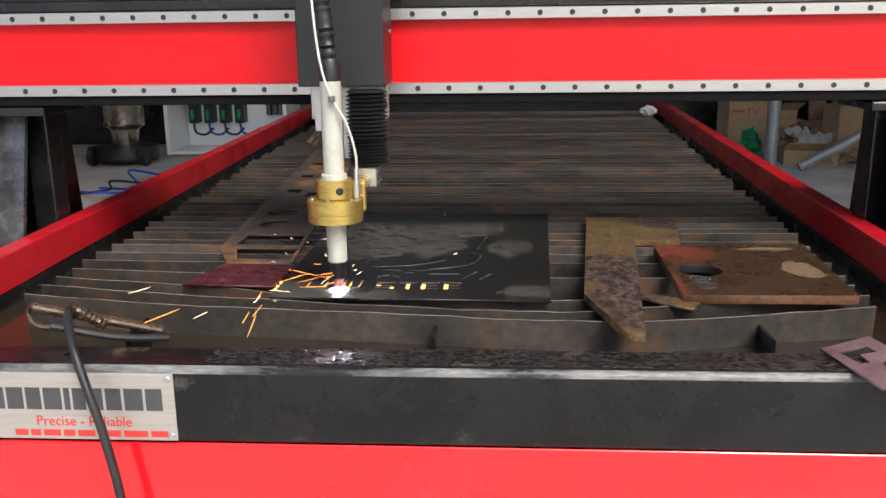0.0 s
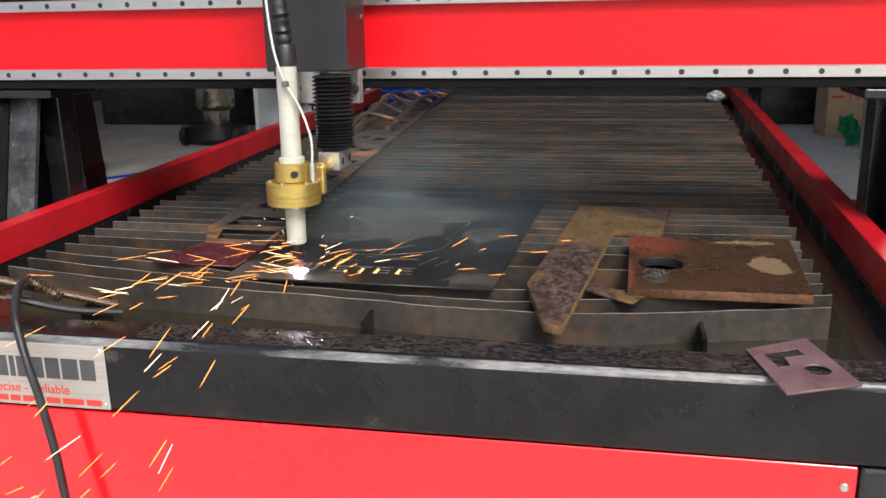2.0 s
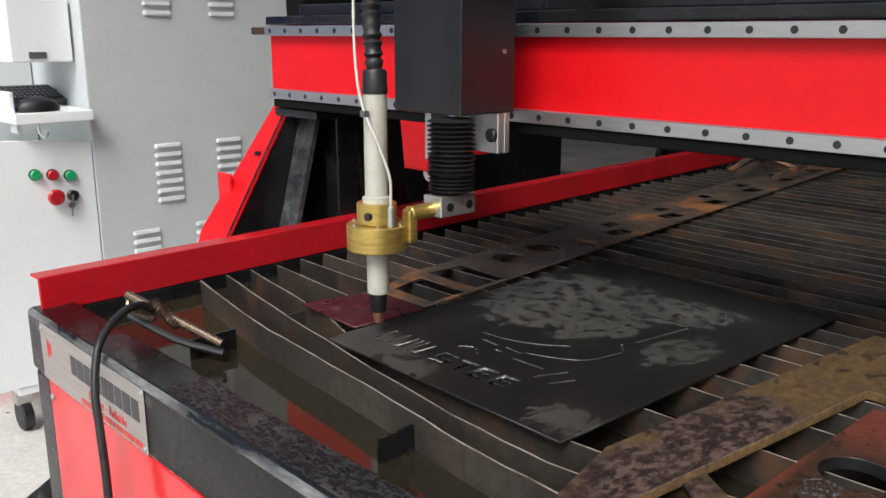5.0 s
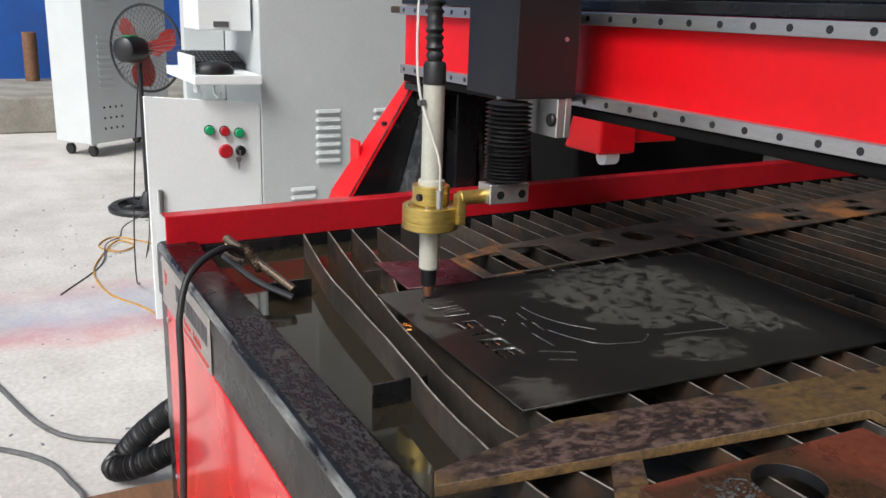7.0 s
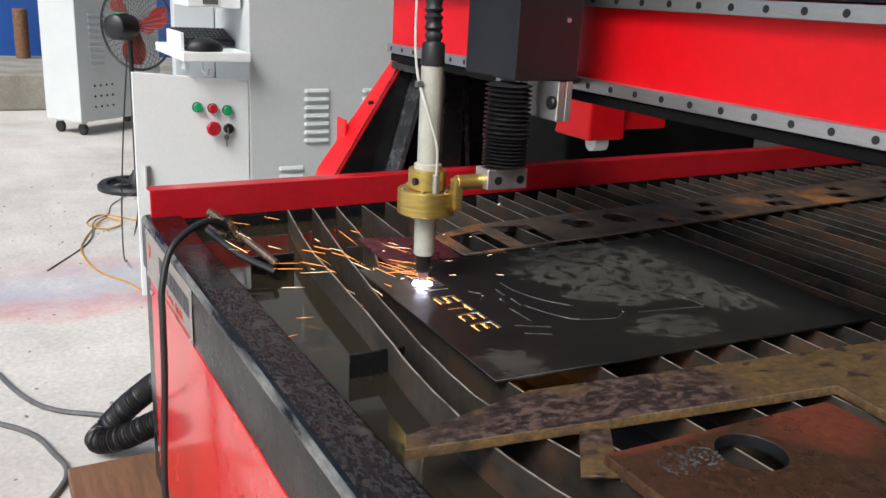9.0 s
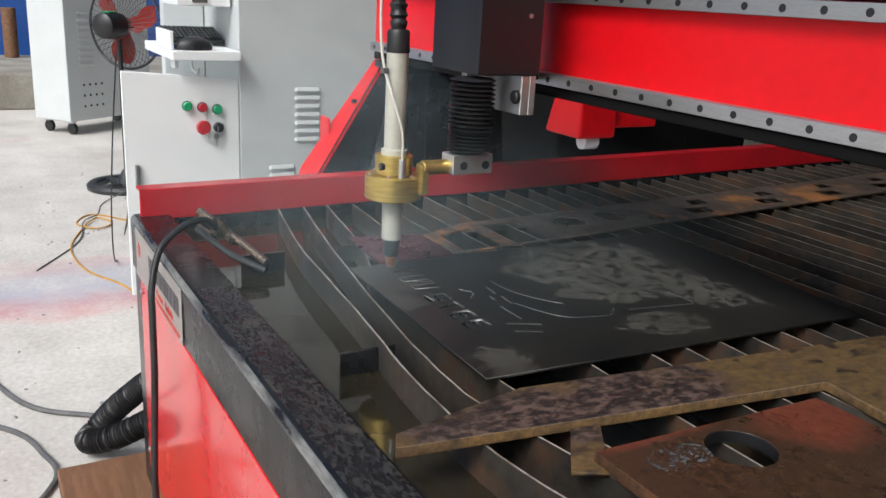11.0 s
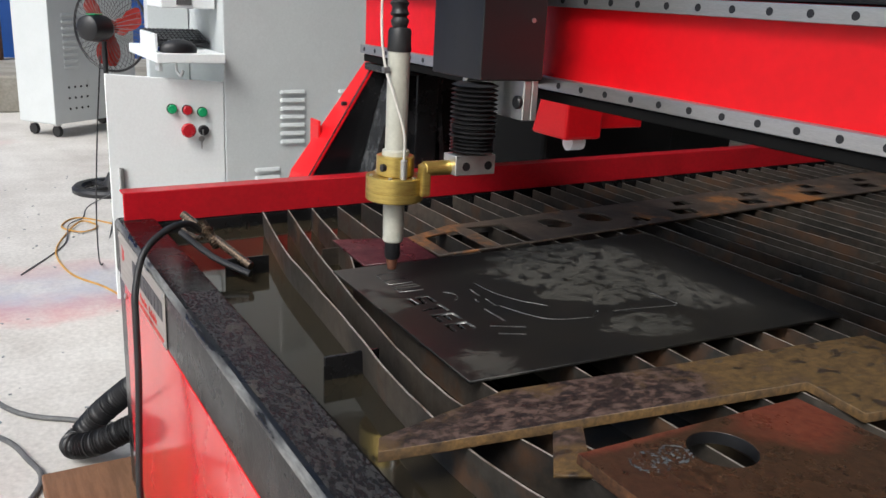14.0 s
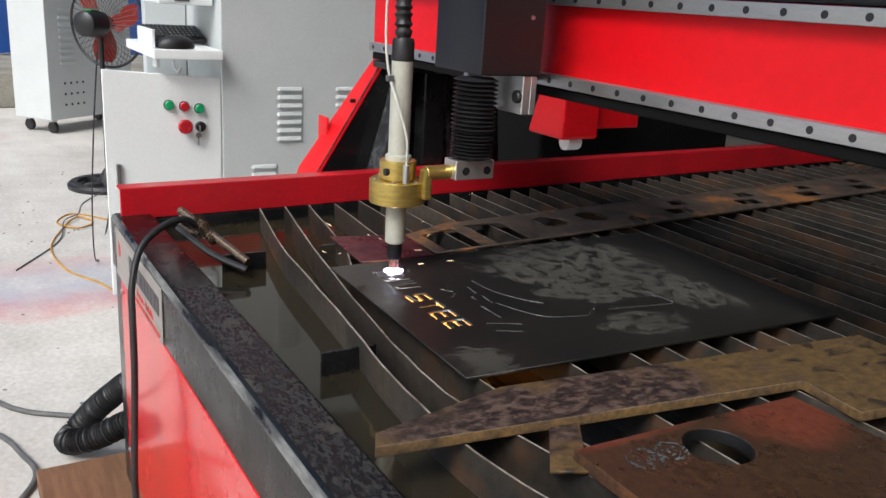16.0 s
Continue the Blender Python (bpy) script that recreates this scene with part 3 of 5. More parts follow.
def build_table():
    t = root("plasma_cutting_table", (MID, 3.3, 0), "black and red steel plasma cutting table with a slatted water bed", "cutting table")
    beam = part("front_beam", box(-0.905, 0.727, 1.135, 1.214, 0.533, 0.6475, 0.011, 4), [BEAM_PAINT, BEAM_EDGE], t, "worn black painted box beam with a scuffed, highlight-toned front edge", 30)
    # Only the upper front edge takes the pale scuff and highlight tone.
    for p in beam.data.polygons:
        at = ORIGIN[beam] + p.center
        p.material_index = 1 if at.z > 0.637 and at.y < 1.1445 and abs(p.normal.x) < 0.3 and p.normal.z < 0.97 else 0
    b = box(-0.40, 0.66, 1.1475, 1.2055, 0.6478, 0.6487, 0.0004, 1)
    part("dross_layer", b, CRUST, t, "crust of dross and dried mud on the beam")
    part("front_panel", box(-0.835, 0.575, 1.138, 1.142, 0.10, 0.5325, 0.0015, 1), RED_GLOSS, t, "glossy red front panel")
    for x in (-0.82, 0.56):
        for z in (0.15, 0.505):
            part("rivet", cyl(0.006, (x, 1.134, z), 0.005, "y", 12, 0.0015), STEEL_RAIL, t)
    for x0, x1 in ((-0.905, -0.838), (0.578, 0.727)):
        part("corner_post", box(x0, x1, 1.140, 1.205, 0.0, 0.532, 0.006), BLACK_PAINT, t)
    for y in (3.0, 4.95):
        for x in (-0.89, 0.62):
            part("leg", box(x, x + 0.066, y, y + 0.066, 0.0, 0.50, 0.006), BLACK_PAINT, t)
    for x0, x1 in ((-0.905, -0.870), (0.668, 0.703)):
        part("side_beam", spread(box(x0, x1, 1.214, 5.64, 0.45, 0.638, 0.004)), BLACK_PAINT, t)
    part("end_beam", spread(box(-0.868, 0.664, 5.56, 5.64, 0.45, 0.66, 0.006)), BLACK_PAINT, t)
    part("end_tray", spread(box(-0.86, 0.655, 4.84, 5.56, 0.635, 0.658, 0.003)), SLAT, t, "dark flat end plate behind the slats")
    part("tank_floor", spread(box(-0.87, 0.666, 1.214, 5.56, 0.45, 0.46)), BLACK_PAINT, t)
    part("water", spread(box(-0.869, 0.667, 1.2145, 4.84, 0.50, 0.611)), WATER, t, "murky brown water in the tank")
    for side, x in (("l", -0.868), ("r", 0.666)):
        s = -1 if side == "l" else 1
        b = box(min(x, x + s * 0.005), max(x, x + s * 0.005), 1.15, 5.62, 0.6385, 0.702, 0.0015, 1)
        box(min(x, x + s * 0.042), max(x, x + s * 0.042), 1.15, 5.62, 0.6985, 0.7035, 0.0015, 1, b)
        part("edge_angle", spread(b), DEEP_RED, t, "crimson painted angle iron along the bed")
    for x in (-0.56, -0.096, 0.398):
        for i in range(8):
            y0 = 1.266 if i == 0 else SLAT_Y[0] + 0.4 * i - 0.36
            y1 = 1.346 if i == 0 else y0 + 0.39
            part("slat_support", box(x - 0.0025, x + 0.0025, y0, y1, 0.50, 0.6445), BLACK_PAINT if i == 0 else SLAT, t)
    for i in range(len(SLAT_Y)):
        build_slat(t, i)
    return t


def build_sign():
    s = root("maker_sign", (-0.638, 1.1345, 0.538), "brushed metal maker's sign screwed to the front beam", "sign")
    part("plate", box(-0.835, -0.441, 1.1325, 1.1349, 0.538, 0.637, 0.001, 1), SIGN_METAL, s)
    for x in (-0.828, -0.449):
        for z in (0.546, 0.629):
            part("screw", cyl(0.0045, (x, 1.1305, z), 0.003, "y", 12, 0.001), STEEL_RAIL, s)
    widths = (0.021, 0.023, 0.021, 0.025, 0.008, 0.018, 0.020, 0.022, 0.026, 0.023)
    x = -0.703
    for w in widths:
        part("bar", box(x, x + w, 1.1318, 1.1326, 0.583, 0.615), SIGN_INK, s)
        x += w + 0.0042
    b = box(-0.806, -0.80, 1.1318, 1.1326, 0.583, 0.615)
    box(-0.798, -0.788, 1.1318, 1.1326, 0.59, 0.61, 0, 2, b)
    part("emblem", b, SIGN_RED, s, "plain red emblem")
    lettering("Precise - Reliable", 0.021, -0.640, 1.1322, 0.559, 0.0004, True, s, SIGN_RED, "slogan", 0.136)
    x = -0.672
    for w in (0.018, 0.014, 0.024, 0.016, 0.024, 0.006, 0.022, 0.034, 0.024):
        part("bar", box(x, x + w, 1.1318, 1.1326, 0.5435, 0.5525), SIGN_RED, s)
        x += w + 0.0045


# ---- plates on the bed ----
def letter_loops(x, y, w, h):
    """Stencil outlines of the word on the sheet: S, T, E, E."""
    def place(pts, k):
        return [(x + k * w * 1.22 + px * w, y + py * h) for px, py in pts]
    s = [(0, 0), (1, 0), (1, 0.58), (0.24, 0.58), (0.24, 0.8), (1, 0.8), (1, 1), (0, 1), (0, 0.4), (0.76, 0.4), (0.76, 0.2), (0, 0.2)]
    t = [(0.4, 0), (0.62, 0), (0.62, 0.8), (1.02, 0.8), (1.02, 1), (0, 1), (0, 0.8), (0.4, 0.8)]
    e = [(0, 0), (0.95, 0), (0.95, 0.18), (0.24, 0.18), (0.24, 0.41), (0.85, 0.41), (0.85, 0.59), (0.24, 0.59), (0.24, 0.82), (0.95, 0.82), (0.95, 1), (0, 1)]
    return [place(s, 0), place(t, 1), place(e, 2), place(e, 3)]


def build_plates():
    cuts = letter_loops(-0.207, 1.444, 0.0315, 0.039)
    words = len(cuts)
    for line in ([(-0.324, 1.492), (-0.324, 1.449), (-0.304, 1.447)], [(-0.294, 1.492), (-0.294, 1.448), (-0.274, 1.448), (-0.274, 1.491)],
                 [(-0.264, 1.448), (-0.262, 1.492)], [(-0.252, 1.492), (-0.252, 1.449), (-0.236, 1.449), (-0.234, 1.489)]):
        cuts.append(slit(line, 0.0040))
    for line in ([(-0.229, 1.583), (-0.195, 1.584), (-0.162, 1.592), (-0.128, 1.608), (-0.098, 1.632)], [(-0.125, 1.563), (-0.085, 1.578), (-0.047, 1.605), (-0.031, 1.664)]):
        cuts.append(slit([(p.x, p.y) for p in smooth_path([(x, y, 0) for x, y in line], 4)], 0.0024))
    for line in (((-0.082, 1.830), (-0.027, 1.834)), ((-0.022, 1.828), (-0.040, 1.715)), ((-0.051, 1.693), (-0.034, 1.672)),
                 ((-0.211, 1.513), (-0.193, 1.526)), ((-0.186, 1.524), (-0.172, 1.512)), ((-0.206, 1.560), (-0.174, 1.557)), ((-0.160, 1.560), (-0.128, 1.557)),
                 ((-0.165, 1.543), (-0.150, 1.541)), ((-0.122, 1.534), (-0.069, 1.535)), ((-0.060, 1.504), (-0.038, 1.550)), ((-0.031, 1.500), (-0.014, 1.535))):
        cuts.append(slit(line, 0.0032))
    b = cut_sheet([(-0.372, 1.394), (0.084, 1.382), (0.116, 2.048), (-0.372, 2.08)], cuts, 0.6620, 0.004)
    ob = solo("steel_sheet", b, [SHEET, SHEET_EDGE], "black steel sheet with grey patches and cut letters on slats", "steel sheet")
    for p in ob.data.polygons:
        p.material_index = 1 if abs(p.normal.z) < 0.5 and abs(p.center.x) < 0.21 and abs(p.center.y) < 0.31 else 0
    ORIGIN[ob] = ob.location.copy()
    for loop in cuts[words:]:
        ring = [(x, y, 0.6662) for x, y in loop + loop[:1]]
        part("cut_burr", tube(ring, 0.0002, 5, 1), BURR, ob, "bright burr round the cut")

    b = cut_sheet([(0.178, 1.215), (0.202, 1.203), (0.272, 1.763), (0.360, 1.753), (0.392, 1.976), (0.200, 1.978), (0.138, 1.395)], [], 0.6622, 0.013, 0.001)
    hook = solo("hooked_plate", b, [OCHRE, OCHRE_EDGE], "thick ochre-rusted hook-shaped steel offcut, spotted black", "steel plate")
    for p in hook.data.polygons:
        p.material_index = 0 if abs(p.normal.z) > 0.5 else 1

    b = cut_sheet([(0.294, 1.383), (0.560, 1.385), (0.587, 1.72), (0.302, 1.705)], [circle(0.350, 1.528, 0.038, 32)], 0.6622, 0.015, 0.001)
    ob = solo("thick_plate", b, [RUST_RED, RUST_EDGE], "thick red-rusted steel plate with a round hole", "steel plate")
    ob.data.materials.append(DARK_METAL)
    for p in ob.data.polygons:
        inner = (p.center + ob.location - Vector((0.348, 1.528, p.center.z + ob.location.z))).length < 0.05
        p.material_index = 0 if abs(p.normal.z) > 0.5 else 2 if inner else 1
    for x, y, r in ((0.338, 1.438, 0.020), (0.337, 1.474, 0.017)):
        b = bmesh.new()
        for k in range(70):
            a, rr = random.uniform(0, 6.28), r * random.uniform(0.82, 1.05) if k < 45 else r * random.uniform(0.2, 0.9)
            s = random.uniform(0.0006, 0.0015)
            m = Matrix.Translation((x + rr * math.cos(a), y + rr * math.sin(a), 0.6776)) @ Matrix.Rotation(a, 4, "Z") @ Matrix.Diagonal((s, s * 1.8, s * 0.6, 1))
            bmesh.ops.create_icosphere(b, subdivisions=1, radius=1.0, matrix=m)
        solo("slag_ring", b, SLAG, "ring of blue-grey slag beads on the rusted plate", "slag", "slag rings on the thick plate", "stuff")

    b = cut_sheet([(0.222, 1.405), (0.222, 1.445), (0.318, 1.382), (0.300, 1.348)], [], 0.6617, 0.004)
    solo("small_offcut", b, OCHRE, "small browned steel offcut across two slats", "steel offcut")

    b = cut_sheet([(-0.545, 1.464), (-0.384, 1.456), (-0.378, 1.596), (-0.513, 1.606)], [], 0.6622, 0.003)
    solo("maroon_sheet", b, MAROON, "small maroon primed steel sheet lying on the slats", "steel sheet")

    def edge(y):
        return -0.386 - 0.075 * (y - 1.6)
    right = [(edge(y), y) for y in (1.606, 2.2, 3.2, 4.2, 5.2)]
    left = [(edge(y) - 0.165, y) for y in (5.2, 4.2, 3.2, 2.2, 1.72)]
    holes = [[(-0.395, 1.63), (-0.398, 1.715), (-0.525, 1.72), (-0.50, 1.635)], [(-0.403, 1.745), (-0.41, 1.83), (-0.535, 1.84), (-0.535, 1.75)]]
    holes += [circle(-0.503, 1.950, 0.038), circle(-0.515, 2.068, 0.038), circle(-0.468, 2.160, 0.021)]
    for i in range(11):
        y = 2.27 + 0.25 * i
        e = edge(y)
        holes.append([(e - 0.035, y), (e - 0.03, y + 0.07), (e - 0.075, y + 0.08), (e - 0.08, y + 0.01)])
        holes.append([(e - 0.10, y + 0.06), (e - 0.10, y + 0.12), (e - 0.14, y + 0.12), (e - 0.14, y + 0.075), (e - 0.12, y + 0.07)])
    solo("perforated_strip", cut_sheet(right + left + [(-0.51, 1.606)], holes, 0.6622, 0.004), STRIP,
         "long browned steel skeleton strip with cut-out holes", "steel offcut")

    b = cut_sheet([(-0.031, -0.087), (0.060, -0.048), (0.025, 0.093), (-0.060, 0.043)],
                  [[(-0.040, 0.030), (-0.028, -0.010), (-0.012, -0.004), (-0.016, 0.022), (0.012, 0.034), (0.006, 0.054)], circle(0.018, -0.012, 0.016)], 0, 0.003)
    b.transform(pose(0.502, 1.168, 0.6505, 1.0, 0, 0))
    solo("loose_cut_plate", b, PURPLE_GREY, "thin purplish steel plate with notch and hole on the beam", "steel plate")

    # bent skeleton lattice and blue hose coil at the far end
    lat = bmesh.new()
    for i in range(7):
        y = 3.2 + i * 0.18
        tube([(-0.70, y, 0.69), (-0.66, y + 0.10, 0.73 + 0.02 * (i % 3)), (-0.56, y + 0.16, 0.70)], 0.008, 5, 4, bm=lat)
    tube([(-0.67, 3.2, 0.684), (-0.65, 3.7, 0.77), (-0.70, 4.2, 0.70)], 0.01, 5, 6, bm=lat)
    tube([(-0.55, 3.2, 0.684), (-0.55, 3.8, 0.74), (-0.60, 4.4, 0.70)], 0.01, 5, 6, bm=lat)
    solo("bent_steel_skeleton", lat, STRIP, "bent brown steel cutting skeleton lying on the bed", "steel offcut")
    coil = bmesh.new()
    for k in range(13):
        rr, zz = 0.125 + 0.012 * (k % 3), 0.672 + 0.0105 * k
        tube([(-0.745 + rr * math.cos(a / 4 * math.pi), 4.45 + rr * math.sin(a / 4 * math.pi), zz) for a in range(9)], 0.0075, 6, 4, bm=coil)
    solo("blue_hose_coil", coil, BLUE_HOSE, "coil of bright blue air hose on the bed", "hose")
    b = bmesh.new()
    bmesh.ops.create_icosphere(b, subdivisions=3, radius=1.0)
    for v in b.verts:
        v.co *= 1 + 0.35 * noise.noise(v.co * 2.2)
    b.transform(Matrix.Translation((0.765, 4.52, 0.686)) @ Matrix.Diagonal((0.04, 0.035, 0.026, 1)))
    solo("paper_ball", b, PAPER, "crumpled piece of white paper on the end plate", "paper")


def build_clamp():
    c = root("earth_clamp", (-0.60, 1.26, 0.648), "dark earth clamp with a tubular handle, lying in the bed corner", "clamp")
    a, d = Vector((-0.676, 1.222, 0.702)), Vector((-0.52, 1.300, 0.640))
    part("handle_tube", tube([a, a.lerp(d, 0.5), d], 0.0075, 12, 3), CLAMP_METAL, c, "tubular steel handle with brown heat tint")
    part("lower_jaw", tube([a + Vector((0.03, -0.012, -0.025)), a.lerp(d, 0.6) + Vector((0.012, -0.02, -0.018)), d + Vector((0.012, -0.005, -0.010))], 0.0062, 8, 3), RUBBER, c)
    part("spring", tube([a.lerp(d, 0.28) + Vector((0, 0, 0.012)), a.lerp(d, 0.5) + Vector((0.01, 0, -0.01))], 0.0085, 10, 4, 160, 0.0016), CLAMP_METAL, c)
    part("loop", tube([a + Vector((0, 0, 0.002)), a + Vector((-0.010, 0.004, -0.012)), a + Vector((0.008, 0.0, -0.03)), a + Vector((0.05, 0.02, -0.035))], 0.004, 8, 5), CLAMP_METAL, c)
    b = tube([(-0.625, 1.240, 0.684), (-0.617, 1.215, 0.700), (-0.600, 1.175, 0.696), (-0.572, 1.130, 0.668), (-0.546, 1.108, 0.61), (-0.532, 1.104, 0.56), (-0.515, 1.10, 0.46),
              (-0.50, 1.09, 0.30), (-0.495, 1.08, 0.08), (-0.50, 1.0, 0.012), (-0.7, 0.8, 0.010)], 0.0062, 10, 8)
    solo("earth_cable", b, RUBBER, "thick black earth cable hanging over the front beam", "cable", smooth=60)


build_table()
build_sign()
build_plates()
build_clamp()


# ---- gantry ----
def build_gantry():
    g = root("gantry", (0, 0, 0), "red gantry beam with ground steel rails on black end supports", "gantry")
    xl, xr = -1.08, 0.876
    part("beam", box(xl, xr, 1.762, 1.90, 0.9675, 1.128, 0.002), RED, g, "glossy red box beam")
    part("top_cap", box(xl, xr, 1.750, 1.93, 1.129, 1.147, 0.003), BLACK_PAINT, g, "black cap plate")
    part("cable_tray", box(xl + 0.06, xr, 1.80, 1.92, 1.1475, 1.172, 0.003), BLACK_PAINT, g, "black cable tray")
    part("under_plate", box(xl + 0.02, xr - 0.02, 1.750, 1.89, 0.950, 0.9670, 0.002), MATT_BLACK, g)
    for z, x0 in ((0.979, xl + 0.012), (1.116, xl + 0.004)):
        prof = [(1.762, z - 0.0105), (1.757, z - 0.0105), (1.753, z - 0.0075), (1.749, z - 0.0105), (1.7455, z - 0.0105), (1.7445, z - 0.0095)]
        prof = prof + [(y, 2 * z - zz) for y, zz in prof[::-1]]
        b = bmesh.new()
        a = [b.verts.new((x0, y, zz)) for y, zz in prof]
        c = [b.verts.new((xr - 0.01, y, zz)) for y, zz in prof]
        for i in range(len(prof)):
            j = (i + 1) % len(prof)
            b.faces.new((a[i], a[j], c[j], c[i]))
        b.faces.new(a)
        b.faces.new(c[::-1])
        rail = part("linear_rail", b, STEEL_RAIL, g, "bright ground steel linear rail")
        bolt, x = None, x0 + 0.022
        while x < xr - 0.02:
            if bolt is None:
                bolt = part("bolt", cyl(0.0052, (x, 1.7438, z), 0.004, "y", 14), BLACK_PLASTIC, rail)
            else:
                o = bolt.copy()
                scene.collection.objects.link(o)
                o.location = (x - x0 - 0.022, 0, 0)
            x += 0.0595
    part("rail_stop", box(xl - 0.065, xl + 0.004, 1.752, 1.775, 1.108, 1.124, 0.002), RUST_RED, g, "brown rail stop block")
    for s in (-1, 1):
        def X(x):
            return x if s < 0 else 2 * MID - x

        def bx(x0, x1, *r, **k):
            return box(min(X(x0), X(x1)), max(X(x0), X(x1)), *r, **k)
        part("top_block", bx(-1.06, -0.90, 1.752, 1.92, 0.930, 0.9475, bev=0.003), BLACK_PAINT, g)
        # triangular side support that flares forward
        side = [(1.765, 0.945), (1.60, 0.676), (1.56, 0.55), (2.14, 0.55), (2.10, 0.945)]
        for x0, x1, nm, mt in ((-1.04, -1.032, "side_plate", BLACK_PAINT),):
            b = bmesh.new()
            a = [b.verts.new((X(x0), y, z)) for y, z in side]
            c = [b.verts.new((X(x1), y, z)) for y, z in side]
            for i in range(len(side)):
                j = (i + 1) % len(side)
                b.faces.new((a[i], a[j], c[j], c[i]))
            b.faces.new(a)
            b.faces.new(c[::-1])
            part(nm, b, mt, g)
        b = bmesh.new()
        q = [(1.770, 0.950), (1.598, 0.672), (1.56, 0.55)]
        w0, w1 = (-1.090, -1.150, -1.160), (-1.030, -1.030, -1.030)
        f = [[b.verts.new((X(w[i]), q[i][0] + d, q[i][1])) for i in range(3)] for w in (w0, w1) for d in (0, 0.006)]
        for i in range(2):
            for r0, r1 in ((0, 2), (2, 3), (3, 1), (1, 0)):
                b.faces.new((f[r0][i], f[r0][i + 1], f[r1][i + 1], f[r1][i]))
        for i in (0, 2):
            b.faces.new((f[0][i], f[1][i], f[3][i], f[2][i]))
        part("front_flange", b, RED, g, "red sloping flange plate")
        part("flange_tab", bx(-1.155, -1.100, 1.650, 1.656, 0.735, 0.800, bev=0.001, seg=1), RED, g, "red side tab of the flange")
        part("flange_bolt", cyl(0.005, (X(-1.055), 1.692, 0.848), 0.012, "y", 12), BLACK_PLASTIC, g)
        for yt, yb in ((1.80, 1.72), (1.90, 1.93)):
            b = bx(-1.03, -0.965, yt, yt + 0.012, 0.64, 0.935)
            for v in b.verts:
                if v.co.z < 0.7:
                    v.co.y += yb - yt
            part("rib", b, RIB_PAINT, g, "black welded stiffening rib")
        part("inner_post", bx(-0.995, -0.945, 1.84, 1.90, 0.64, 0.93, bev=0.004), BLACK_PAINT, g)
        part("end_carriage", bx(-1.09, -0.965, 1.56, 2.30, 0.50, 0.64, bev=0.006), BLACK_PAINT, g)
    return g


def build_side_tracks():
    for s in (-1, 1):
        x = -1.01 if s < 0 else 2 * MID + 1.01
        b = box(x - 0.06, x + 0.06, 1.35, 5.6, 0.40, 0.499, 0.004)
        for y in (1.5, 3.3, 5.2):
            box(x - 0.05, x + 0.05, y, y + 0.1, 0.0, 0.40, 0.004, 2, b)
        solo("track_beam", b, BLACK_PAINT, "black steel track beam that carries the gantry", "track", "gantry tracks")


